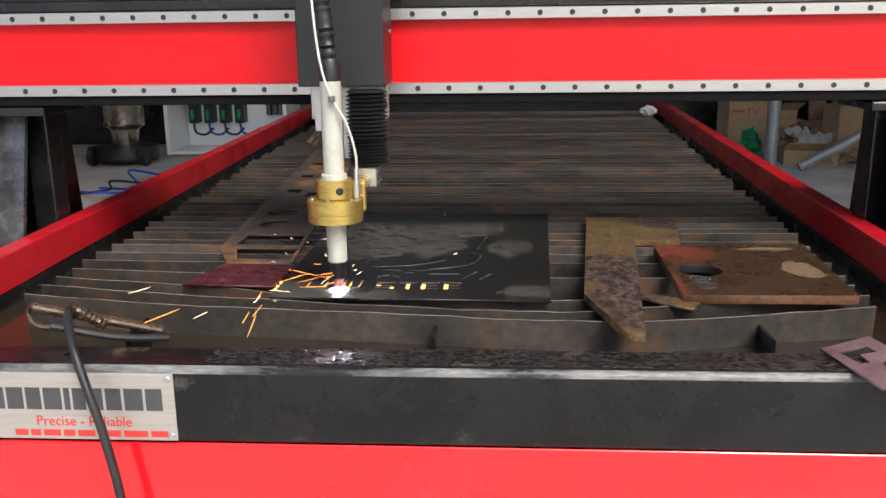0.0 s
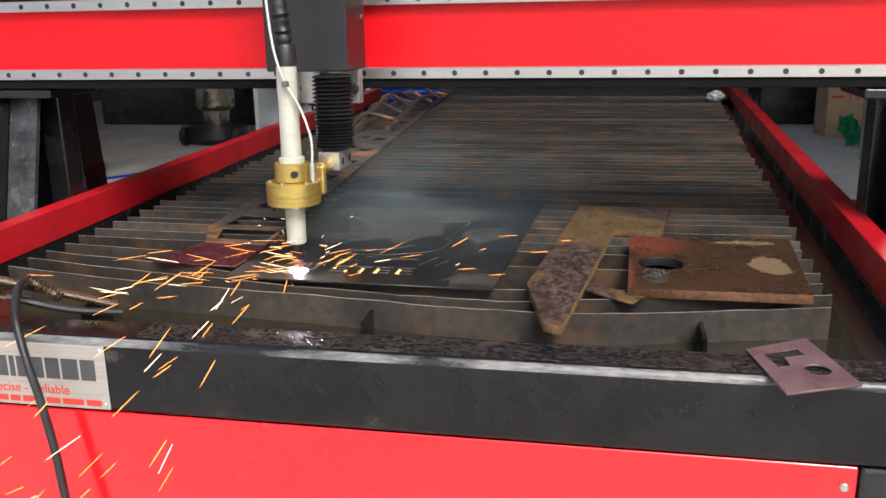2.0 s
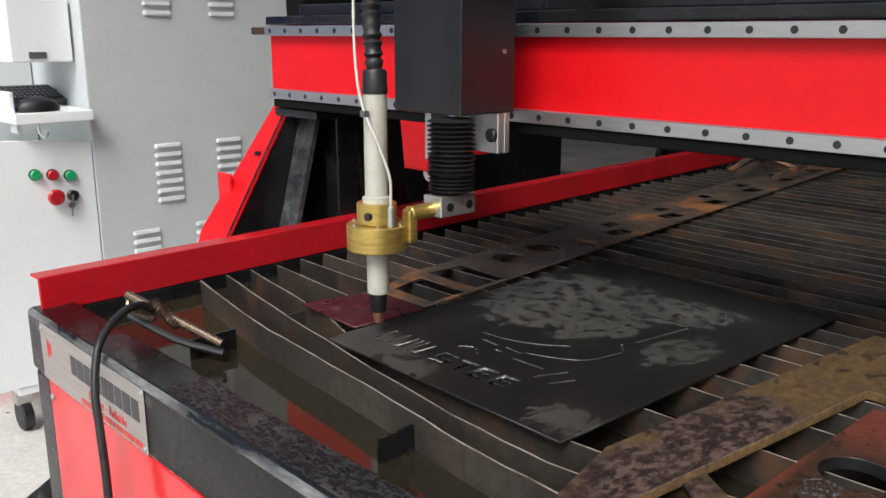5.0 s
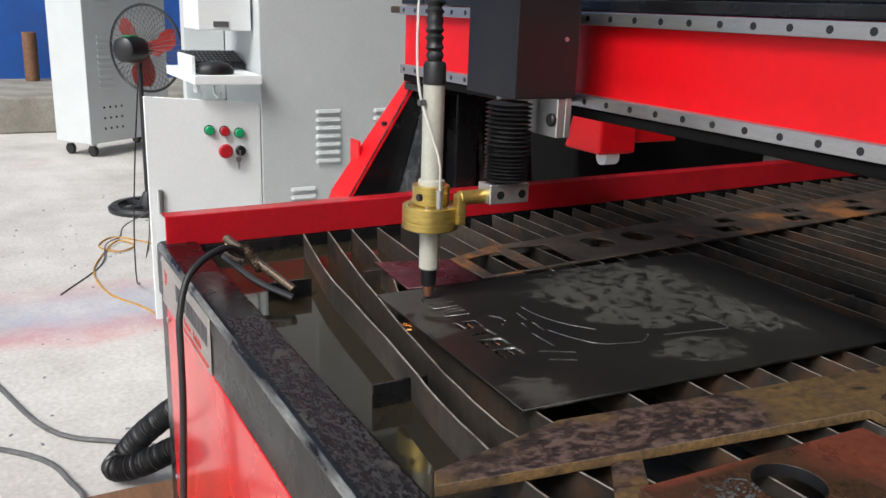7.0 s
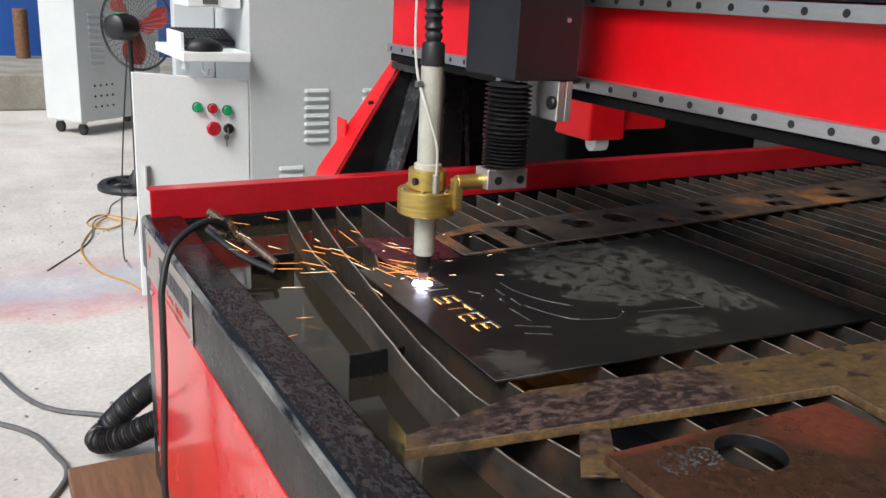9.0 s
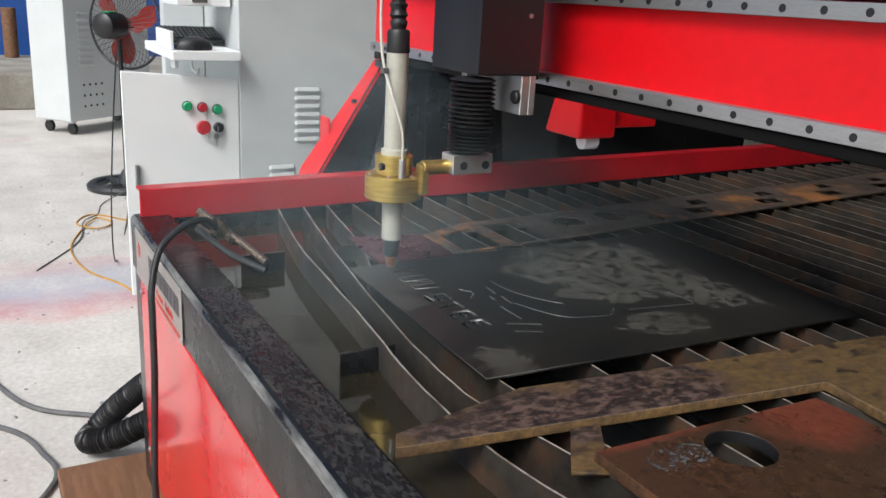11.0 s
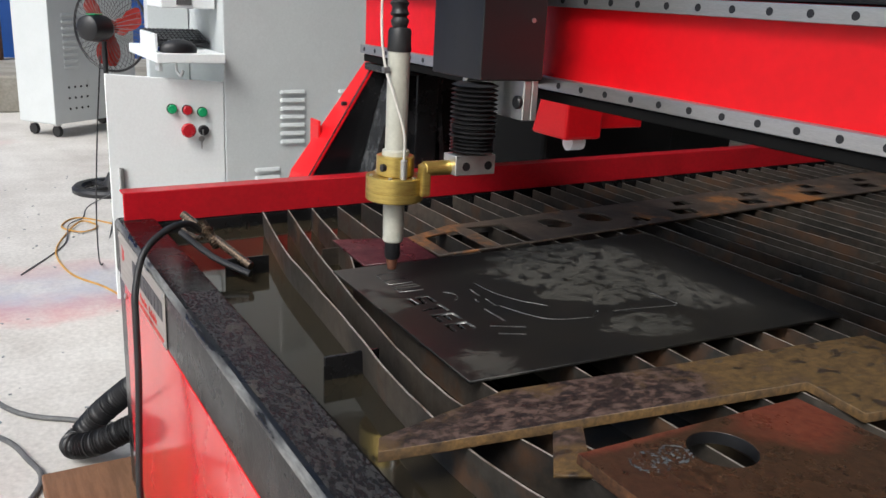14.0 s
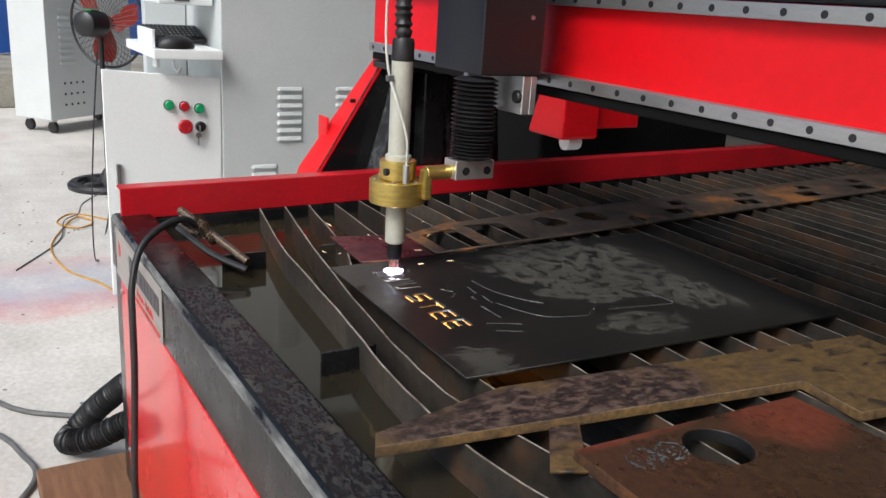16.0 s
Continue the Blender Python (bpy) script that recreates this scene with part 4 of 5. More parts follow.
# ---- torch carriage: its own space has the torch axis at x = y = 0 ----
def build_carriage():
    c = root("torch_carriage", (0, 0, 0), "dark grey torch carriage with a plasma torch in a brass collar", "plasma torch")
    part("cover", box(-0.074, 0.073, 0.099, 0.213, 0.995, 1.40, 0.002), DARK_METAL, c, "folded dark grey sheet-metal cover")
    part("cover_screw", cyl(0.0035, (0.0725, 0.188, 1.085), 0.003, "x", 10), STEEL_RAIL, c)
    part("carriage_plate", box(-0.072, -0.045, 0.2135, 0.296, 0.975, 1.125, 0.003), BLACK_PAINT, c, "black carriage plate running on the rails")
    part("mount_plate", box(-0.072, 0.066, 0.185, 0.200, 0.932, 0.9945, 0.0015, 1), ALU, c, "machined aluminium mounting plate")
    part("side_bracket", box(0.052, 0.066, 0.2005, 0.212, 0.932, 0.9945, 0.001, 1), ALU, c)
    for x in (-0.054, 0.056):
        part("bolt", cyl(0.0105, (x, 0.177, 0.960), 0.009, "y", 18, 0.002), BLACK_PLASTIC, c)
    part("slide_plate", box(-0.058, -0.044, 0.148, 0.184, 0.915, 0.9945, 0.001, 1), ALU, c, "upright aluminium slide plate")
    part("guide_rod", box(-0.010, 0.004, 0.155, 0.170, 0.865, 0.99, 0.001, 1), ALU, c)
    prof, z = [], 0.905
    while z < 0.988:
        prof += [(0.028, z), (0.0365, z + 0.0035)]
        z += 0.007
    part("bellows", lathe(prof + [(0.028, 0.989)], (0.040, 0.112, 0), 28), RUBBER, c, "pleated black rubber bellows", 25)

    t = part("torch", tube([(0, 0, 0.858), (0, 0, 0.93), (0, 0, 1.012)], 0.0168, 24, 3), CREAM, c, "cream tubular torch body", 40)
    prof, z = [], 0.862
    while z < 0.915:
        prof += [(0.026, z), (0.035, z + 0.0028)]
        z += 0.0056
    part("lower_bellows", lathe(prof, (0.040, 0.112, 0), 28), RUBBER, t, "pleated black rubber bellows", 25)
    part("ring", lathe([(0.017, 0.852), (0.021, 0.853), (0.021, 0.862), (0.017, 0.864)], (0, 0, 0), 24), CREAM, t, "", 40)
    part("upper_collar", cyl(0.0295, (0, 0, 0.8235), 0.031, "z", 32, 0.0015), BRASS, t, "brass clamping ring", 40)
    part("collar_screw", cyl(0.006, (0.013, -0.030, 0.838), 0.006, "y", 12), BLACK_PLASTIC, t)
    part("flange", lathe([(0.0435, 0.785), (0.0450, 0.7865), (0.0450, 0.799), (0.0442, 0.7995), (0.0442, 0.8005), (0.0450, 0.801), (0.0450, 0.8215), (0.0435, 0.823)], (0, 0, 0), 40),
         BRASS, t, "wide brass flange", 40)
    for k in range(6):
        a = k * 1.047 + 0.4
        part("flange_screw", cyl(0.0032, (0.038 * math.cos(a), 0.038 * math.sin(a), 0.8228), 0.003, "z", 10), STEEL_RAIL, t)
    part("foot_screw", cyl(0.003, (-0.028, -0.02, 0.776), 0.01, "z", 10), BLACK_PLASTIC, t)
    part("shank", lathe([(0.0142, 0.716), (0.0162, 0.718), (0.0168, 0.786)], (0, 0, 0), 24), CREAM, t, "", 40)
    part("nozzle_holder", lathe([(0.0105, 0.688), (0.0125, 0.692), (0.0128, 0.7165)], (0, 0, 0), 20), BLACK_PLASTIC, t, "black nozzle holder", 40)
    part("nozzle", lathe([(0.0045, 0.669), (0.0072, 0.671), (0.0098, 0.689)], (0, 0, 0), 20), COPPER, t, "heat-coloured copper nozzle", 40)
    part("sensor_fitting", cyl(0.0055, (0.0365, -0.004, 0.823), 0.030, "z", 14, 0.001), ALU, t, "small steel wire fitting", 40)
    part("clamp_arm", cyl(0.0115, (0.036, 0.030, 0.838), 0.050, "y", 20, 0.0015), BRASS, t, "round brass clamp arm", 40)
    part("arm_web", box(0.026, 0.046, 0.024, 0.040, 0.795, 0.845, 0.004), BRASS, t)
    part("clamp_block", box(0.020, 0.058, 0.074, 0.146, 0.828, 0.859, 0.001, 1), ALU, t, "split aluminium clamp block")
    for y in (0.093, 0.133):
        part("clamp_bolt", cyl(0.0068, (0.0575, y, 0.842), 0.0012, "x", 16), BLACK_PLASTIC, t)
    part("hose_boot", lathe([(0.0175, 1.010), (0.0185, 1.013), (0.0175, 1.022), (0.0175, 1.040), (0.015, 1.044)], (0, 0, 0), 20), RUBBER, t, "", 40)
    part("torch_hose", tube([(0, 0, 1.04), (-0.004, 0.0, 1.09), (-0.012, 0.004, 1.15), (-0.02, 0.012, 1.24), (-0.02, 0.03, 1.36)], 0.0125, 14, 10, 78, 0.0024), RUBBER, t,
         "black corrugated torch hose", 60)
    part("sensor_wire", tube([(0.0365, -0.004, 0.853), (0.037, -0.006, 0.895), (0.026, -0.018, 0.945), (0.006, -0.024, 0.985), (-0.008, -0.025, 1.03), (-0.017, -0.022, 1.10),
                              (-0.022, -0.016, 1.20), (-0.024, -0.01, 1.36)], 0.0021, 8, 8), WHITE_WIRE, t, "thin white sensor wire", 60)
    part("wire_tie", box(0.001, 0.011, -0.029, -0.019, 0.979, 0.988, 0.001, 1), GREY_WIRE, t)
    return c, t


def build_arc(t):
    """The plasma arc; it draws back into the torch shank between cuts."""
    a = part("arc", lathe([(0.0015, 0.656), (0.004, 0.6655), (0.0085, 0.6672), (0.0092, 0.669), (0.0070, 0.6725), (0.0040, 0.676), (0.001, 0.677)], (0, 0, 0), 20), ARC, t, "blinding white plasma arc")
    # Thin glowing disc, added in place of the arc's bloom.
    part("fringe", lathe([(0.004, 0.6662), (0.0160, 0.6667), (0.0162, 0.6673), (0.004, 0.6685)], (0, 0, 0), 20), HALO, a, "violet glowing disc as bloom round the arc")
    return a


build_side_tracks()
GANTRY = build_gantry()
CARRIAGE, TORCH = build_carriage()
ARC_OB = build_arc(TORCH)


# ---- control desk, cabinets, fan and yard on the left ----
def build_desk():
    d = root("control_desk", (-1.95, 1.44, 0), "white steel control desk with push buttons, keyboard tray and drawer", "control desk")
    part("body", box(-2.20, -1.754, 1.345, 1.604, 0.14, 0.790, 0.004), WHITE_PAINT, d)
    b = box(-1.7535, -1.748, 1.263, 1.606, 0.165, 0.850, 0.002, 1)
    for v in b.verts:
        v.co.z -= 0.026 * (v.co.y - 1.263) / 0.343 if v.co.z > 0.8 else 0.0
    front = part("front_panel", b, WHITE_PAINT, d, "white front panel")
    for y, z, m, lab in ((1.448, 0.746, GREEN, "green push button"), (1.493, 0.742, BUTTON_RED, "red push button"), (1.538, 0.735, GREEN, "green push button")):
        part("bezel", cyl(0.0155, (-1.748, y, z), 0.004, "x", 20), BLACK_PLASTIC, front)
        part("push_button", cyl(0.0135, (-1.7445, y, z), 0.012, "x", 20, 0.002), m, front, lab, 40)
    part("emergency_stop", lathe([(0.012, 0), (0.012, 0.015), (0.021, 0.016), (0.022, 0.024), (0.018, 0.029)], (-1.748, 1.491, 0.683), 24, "x"), BUTTON_RED, front, "red mushroom stop button", 40)
    part("key_switch", cyl(0.0155, (-1.748, 1.540, 0.680), 0.014, "x", 20, 0.002), BLACK_PLASTIC, front, "black key switch", 40)
    b = box(-1.736, -1.722, 1.534, 1.536, 0.668, 0.684)
    lathe([(0.009, 0), (0.009, 0.0015)], (-1.734, 1.531, 0.655), 12, "x", b)
    box(-1.733, -1.7315, 1.529, 1.533, 0.625, 0.648, 0, 2, b)
    part("keys", b, STEEL_RAIL, front, "pair of steel keys")
    part("latch", box(-1.748, -1.736, 1.288, 1.302, 0.500, 0.575, 0.003), STEEL_RAIL, front, "chrome lever latch")
    tray = part("keyboard_tray", box(-2.11, -1.695, 1.400, 1.600, 0.884, 0.912, 0.003), WHITE_PAINT, d, "white keyboard tray")
    part("tray_side", box(-1.92, -1.72, 1.400, 1.410, 0.9125, 0.965, 0.002), WHITE_PAINT, tray)
    part("tray_bracket", box(-1.78, -1.73, 1.412, 1.424, 0.8575, 0.8835, 0.002), GREY_PAINT, tray)
    part("tray_hook", tube([(-1.70, 1.455, 0.884), (-1.69, 1.455, 0.86), (-1.675, 1.463, 0.85), (-1.67, 1.468, 0.865)], 0.004, 8, 4), STEEL_RAIL, tray)
    part("back_panel", box(-2.20, -2.15, 1.47, 1.604, 0.7905, 1.20, 0.003), GREY_PAINT, d, "grey back panel")
    part("drawer_unit", box(-2.0, -1.80, 1.44, 1.60, 1.035, 1.20, 0.004), WHITE_PAINT, d, "white drawer above the keyboard")
    part("label_holder", box(-1.7995, -1.796, 1.485, 1.53, 1.045, 1.062, 0.001, 1), GREY_WIRE, d)
    part("monitor", box(-1.98, -1.90, 1.46, 1.60, 1.2005, 1.50, 0.006), BLACK_PLASTIC, d, "black monitor")
    for y in (1.38, 1.57):
        part("caster", cyl(0.045, (-1.85, y - 0.015, 0.047), 0.03, "y", 20, 0.004), RUBBER, d)
        part("caster_fork", box(-1.87, -1.83, y - 0.022, y + 0.022, 0.085, 0.139), STEEL_RAIL, d)
    k = root("keyboard", (-1.83, 1.49, 0.9125), "black computer keyboard on the tray", "keyboard")
    part("base", box(-1.90, -1.765, 1.416, 1.598, 0.9130, 0.928, 0.003), BLACK_PLASTIC, k)
    key = None
    for r in range(5):
        for c in range(13):
            x, y = -1.888 + r * 0.0235, 1.420 + c * 0.0134
            if key is None:
                key = part("key", box(x, x + 0.019, y, y + 0.0108, 0.9282, 0.934, 0.0015, 1), BLACK_PLASTIC, k)
            else:
                o = key.copy()
                scene.collection.objects.link(o)
                o.location = (x + 1.888, y - 1.420, 0)
    for y in (1.43, 1.585):
        part("foot", box(-1.898, -1.892, y - 0.006, y + 0.006, 0.885, 0.9128), BLACK_PLASTIC, k)
    k.matrix_world = Matrix.Translation((-1.95, 1.496, 0.932)) @ Matrix.Rotation(radians(14), 4, "Y")
    b = bmesh.new()
    bmesh.ops.create_uvsphere(b, u_segments=20, v_segments=12, radius=1.0)
    for v in b.verts:
        v.co.z = max(v.co.z, -0.3)
    b.transform(Matrix.Translation((-1.728, 1.470, 0.9212)) @ Matrix.Diagonal((0.030, 0.055, 0.030, 1)))
    solo("mouse", b, BLACK_PLASTIC, "black computer mouse on the white tray", "mouse", smooth=50)
    solo("blue_rag", tube([(-1.76, 1.418, 0.9195), (-1.74, 1.422, 0.921), (-1.72, 1.435, 0.9195)], 0.007, 8, 4), BLUE_HOSE, "small blue plastic scrap on the tray", "scrap")


def louvre(y0, y1, z):
    """A pressed louvre on a face that looks along +x."""
    b = bmesh.new()
    prof = [(0.0, -0.007), (0.007, -0.0065), (0.0075, -0.003), (0.004, 0.004), (0.0, 0.007)]
    rows = []
    for y, k in ((y0, 0.0), (y0 + 0.006, 1.0), (y1 - 0.006, 1.0), (y1, 0.0)):
        rows.append([b.verts.new((-1.748 + px * k, y, z + pz * (0.6 + 0.4 * k))) for px, pz in prof])
    for a, c in zip(rows, rows[1:]):
        for i in range(len(prof) - 1):
            b.faces.new((a[i], a[i + 1], c[i + 1], c[i]))
        b.faces.new((a[0], c[0], c[-1], a[-1]))
    return b


def build_cabinet():
    c = root("electrical_cabinet", (-1.97, 1.93, 0), "tall steel electrical cabinet toned grey for shade, with pressed louvres", "cabinet")
    # Greyer than the desk panel: the face's shade is in its colour.
    part("body", box(-2.20, -1.748, 1.608, 2.262, 0.10, 1.62, 0.004), GREY_PAINT, c)
    part("plinth", box(-2.18, -1.78, 1.63, 2.24, 0.0, 0.0995), BLACK_PAINT, c)
    first = None
    for y, z in ((1.785, 0.792), (1.985, 0.792), (1.70, 0.545), (1.90, 0.545), (1.782, 1.325), (1.985, 1.325)):
        for k in range(7):
            if first is None:
                first = part("louvre", louvre(1.785, 1.872, 0.792), GREY_PAINT, c)
                continue
            o = first.copy()
            scene.collection.objects.link(o)
            o.location = (0, y - 1.785, z - 0.792 - 0.0265 * k)


def build_far_cabinet():
    u, v = Vector((-0.60, 0.80, 0)), Vector((-0.80, -0.60, 0))
    at = Vector((-5.64, 1.52, 0))
    turn = Matrix.Translation(at) @ Matrix(((u.x, v.x, 0, 0), (u.y, v.y, 0, 0), (0, 0, 1, 0), (0, 0, 0, 1)))
    c = root("rolling_cabinet", at, "tall white steel cabinet on casters with louvres, film still on it", "cabinet")
    part("body", box(0, 0.8, 0, 0.34, 0.10, 1.55, 0.006, m=turn), GREY_PAINT, c)
    for z0 in (0.48, 1.02):
        for k in range(9):
            part("louvre", box(0.11, 0.24, -0.008, -0.0005, z0 + 0.044 * k, z0 + 0.044 * k + 0.022, 0.003, 1, m=turn), GREY_PAINT, c)
    for i in range(4):
        for j in range(3):
            part("vent_hole", join(None, cyl(0.009, (0.14 + 0.055 * i, -0.003, 0.20 + 0.075 * j), 0.0025, "y", 10), turn), BLACK_PLASTIC, c)
    for x, y in ((0.07, 0.06), (0.72, 0.06), (0.07, 0.28), (0.72, 0.28)):
        part("caster", join(None, cyl(0.04, (x - 0.015, y, 0.042), 0.03, "x", 18, 0.004), turn), RUBBER, c)
        part("caster_fork", box(x - 0.02, x + 0.02, y - 0.02, y + 0.02, 0.08, 0.0995, m=turn), STEEL_RAIL, c)


def build_fan():
    at = Vector((-3.95, 1.61, 0))
    f = root("pedestal_fan", at, "black and red pedestal fan with a wire cage, on the floor", "fan")
    ring = lathe([(0.150, 0.004), (0.205, 0.0), (0.208, 0.02), (0.195, 0.034), (0.158, 0.034), (0.148, 0.02), (0.150, 0.004)], at, 40)
    for k in range(4):
        box(0.03, 0.16, -0.022, 0.022, 0.010, 0.032, 0.004, 1, ring, Matrix.Translation(at) @ Matrix.Rotation(math.pi * k / 2 + 0.5, 4, "Z"))
    lathe([(0.055, 0.004), (0.055, 0.03), (0.02, 0.10)], at, 20, "z", ring)
    bmesh.ops.delete(ring, geom=[f_ for f_ in ring.faces if len(f_.verts) == 40], context="FACES_ONLY")
    part("base", ring, BLACK_PLASTIC, f, "round black open base with spokes", 40)
    part("pole", cyl(0.013, at + Vector((0, 0, 0.09)), 0.70, "z", 14), BLACK_PLASTIC, f)
    axis = Vector((-0.68, 0.73, 0)).normalized()
    side = Vector((axis.y, -axis.x, 0))
    hub = at + Vector((0, 0.0, 0.86)) + axis * 0.06
    m = Matrix.Translation(hub) @ Matrix(((side.x, 0, axis.x, 0), (side.y, 0, axis.y, 0), (0, 1, 0, 0), (0, 0, 0, 1)))
    part("motor", join(None, lathe([(0.04, -0.20), (0.062, -0.185), (0.07, -0.12), (0.06, -0.05), (0.03, -0.04)], (0, 0, 0), 24), m), BLACK_PLASTIC, f, "black motor housing", 40)
    part("sticker", join(None, box(-0.02, 0.03, 0.066, 0.071, -0.16, -0.10), m), GREEN, f, "green label")
    b = lathe([(0.035, -0.03), (0.04, 0.0), (0.03, 0.03)], (0, 0, 0), 20)
    part("hub", join(None, b, m), FAN_RED, f, "", 40)
    for k in range(3):
        b = bmesh.new()
        grid = []
        for i in range(7):
            r = 0.035 + 0.165 * i / 6
            half = 0.16 + 0.30 * math.sin(math.pi * min(1, i / 6 * 0.8 + 0.15))
            grid.append([b.verts.new((r * math.cos(a), r * math.sin(a), 0.03 * math.sin(2.2 * (a - 0.0)))) for a in [(-half + 2 * half * j / 6) for j in range(7)]])
        for p, q in zip(grid, grid[1:]):
            for j in range(6):
                b.faces.new((p[j], p[j + 1], q[j + 1], q[j]))
        bmesh.ops.solidify(b, geom=b.faces[:], thickness=0.003)
        part("blade", join(None, b, m @ Matrix.Rotation(radians(120 * k + 20), 4, "Z")), FAN_RED, f, "red plastic blade", 40)
    cage = bmesh.new()
    for k in range(44):
        a = 2 * math.pi * k / 44
        c, s = math.cos(a), math.sin(a)
        tube([(0.04 * c, 0.04 * s, 0.085), (0.15 * c, 0.15 * s, 0.075), (0.225 * c, 0.225 * s, 0.0)], 0.0016, 4, 4, bm=cage)
        tube([(0.06 * c, 0.06 * s, -0.06), (0.16 * c, 0.16 * s, -0.055), (0.225 * c, 0.225 * s, 0.0)], 0.0016, 4, 4, bm=cage)
    part("cage", join(None, cage, m), GREY_WIRE, f, "round wire cage")
    ring = tube([(0.225 * math.cos(math.pi * k / 12), 0.225 * math.sin(math.pi * k / 12), 0) for k in range(25)], 0.007, 8, 2)
    part("rim", join(None, ring, m), BLACK_PLASTIC, f)
    part("guard_badge", join(None, lathe([(0.045, 0.08), (0.045, 0.09), (0.03, 0.094)], (0, 0, 0), 24), m), FAN_RED, f)


def build_yard():
    solo("timber_post", cyl(0.065, (-8.45, 1.33, 0.30), 0.46, "z", 20, 0.006), WOOD, "short round timber post on the raised platform", "post", smooth=40)
    for dy in (0.30, 0.42):
        solo("wall_hose", tube([(-8.66, 1.5 + dy, 1.7), (-8.64, 1.48 + dy, 1.1), (-8.6, 1.5 + dy, 0.6), (-8.5, 1.4 + dy, 0.325), (-8.2, 1.2 + dy, 0.32)], 0.02, 8, 6), GREY_WIRE,
             "grey hose hanging down the blue wall", "hose", "wall hoses")
    b = tube([(-0.93, 1.30, 0.30), (-1.02, 1.22, 0.235), (-1.10, 1.125, 0.13), (-1.135, 1.07, 0.055), (-1.10, 1.045, 0.045), (-1.05, 1.10, 0.07), (-1.0, 1.20, 0.13), (-0.94, 1.36, 0.20)],
             0.028, 20, 10, 120, 0.003)
    solo("suction_hose", b, RUBBER, "black corrugated suction hose looped on the floor", "hose", smooth=60)
    solo("floor_cable", tube([(-2.6, 0.55, 0.008), (-1.9, 0.78, 0.008), (-1.45, 0.92, 0.008), (-1.30, 1.08, 0.008), (-1.22, 1.19, 0.008), (-1.1, 1.36, 0.008), (-0.95, 1.6, 0.008)], 0.007, 8, 6),
         GREY_WIRE, "grey power cable lying on the concrete floor", "cable", "floor cables")
    solo("floor_cable", tube([(-1.6, 0.55, 0.007), (-1.32, 0.87, 0.007), (-1.14, 0.95, 0.007), (-1.03, 0.965, 0.007), (-0.9, 0.90, 0.007)], 0.007, 8, 6), GREY_WIRE,
         "grey power cable lying on the concrete floor", "cable", "floor cables")
    solo("orange_wire", tube([(-2.18, 1.36, 0.004), (-2.35, 1.31, 0.004), (-2.55, 1.22, 0.004), (-2.85, 1.20, 0.004), (-3.12, 1.27, 0.004), (-3.30, 1.36, 0.012), (-3.22, 1.42, 0.004),
                              (-3.12, 1.34, 0.010), (-3.26, 1.27, 0.004), (-3.4, 1.36, 0.004), (-3.2, 1.52, 0.004)], 0.004, 6, 8), YELLOW_WIRE,
         "thin orange wire tangled on the concrete floor", "wire")
    solo("dark_wire", tube([(-3.75, 1.62, 0.05), (-3.62, 1.44, 0.004), (-3.4, 1.38, 0.004), (-3.25, 1.30, 0.012), (-2.95, 1.24, 0.004), (-2.6, 1.05, 0.004)], 0.003, 6, 8), GREY_WIRE,
         "thin dark wire on the concrete floor", "wire")
    solo("fan_cord", tube([(-2.24, 1.33, 0.86), (-2.30, 1.31, 0.55), (-2.36, 1.30, 0.25), (-2.6, 1.34, 0.01), (-3.2, 1.48, 0.006), (-3.74, 1.58, 0.02)], 0.0026, 6, 8), RUBBER,
         "black cord hanging behind the desk", "cable")
    solo("timber_board", box(-1.0, -0.62, 0.965, 1.30, 0.0, 0.045, 0.004), WOOD, "short brown timber board on the floor under the table foot", "board")
    f = root("table_foot", (-0.88, 1.22, 0.045), "black welded foot plate on a timber board", "foot")
    part("plate", box(-0.955, -0.84, 1.16, 1.28, 0.0455, 0.055, 0.001, 1), BLACK_PAINT, f)
    part("bolt", cyl(0.012, (-0.93, 1.19, 0.0552), 0.03, "z", 12), STEEL_RAIL, f)
    # small chips and crumbs on the floor
    b = bmesh.new()
    for k in range(130):
        x, y = random.uniform(-4.5, -0.95), random.uniform(0.3, 1.6)
        s = random.uniform(0.002, 0.006)
        bmesh.ops.create_cube(b, size=1.0, matrix=Matrix.Translation((x, y, s * 0.3)) @ Matrix.Rotation(random.uniform(0, 3), 4, "Z") @ Matrix.Diagonal((s * 2, s, s * 0.6, 1)))
    solo("floor_crumbs", b, PIPE_GREY, "scattered metal chips and crumbs on the concrete", "debris", kind="stuff")


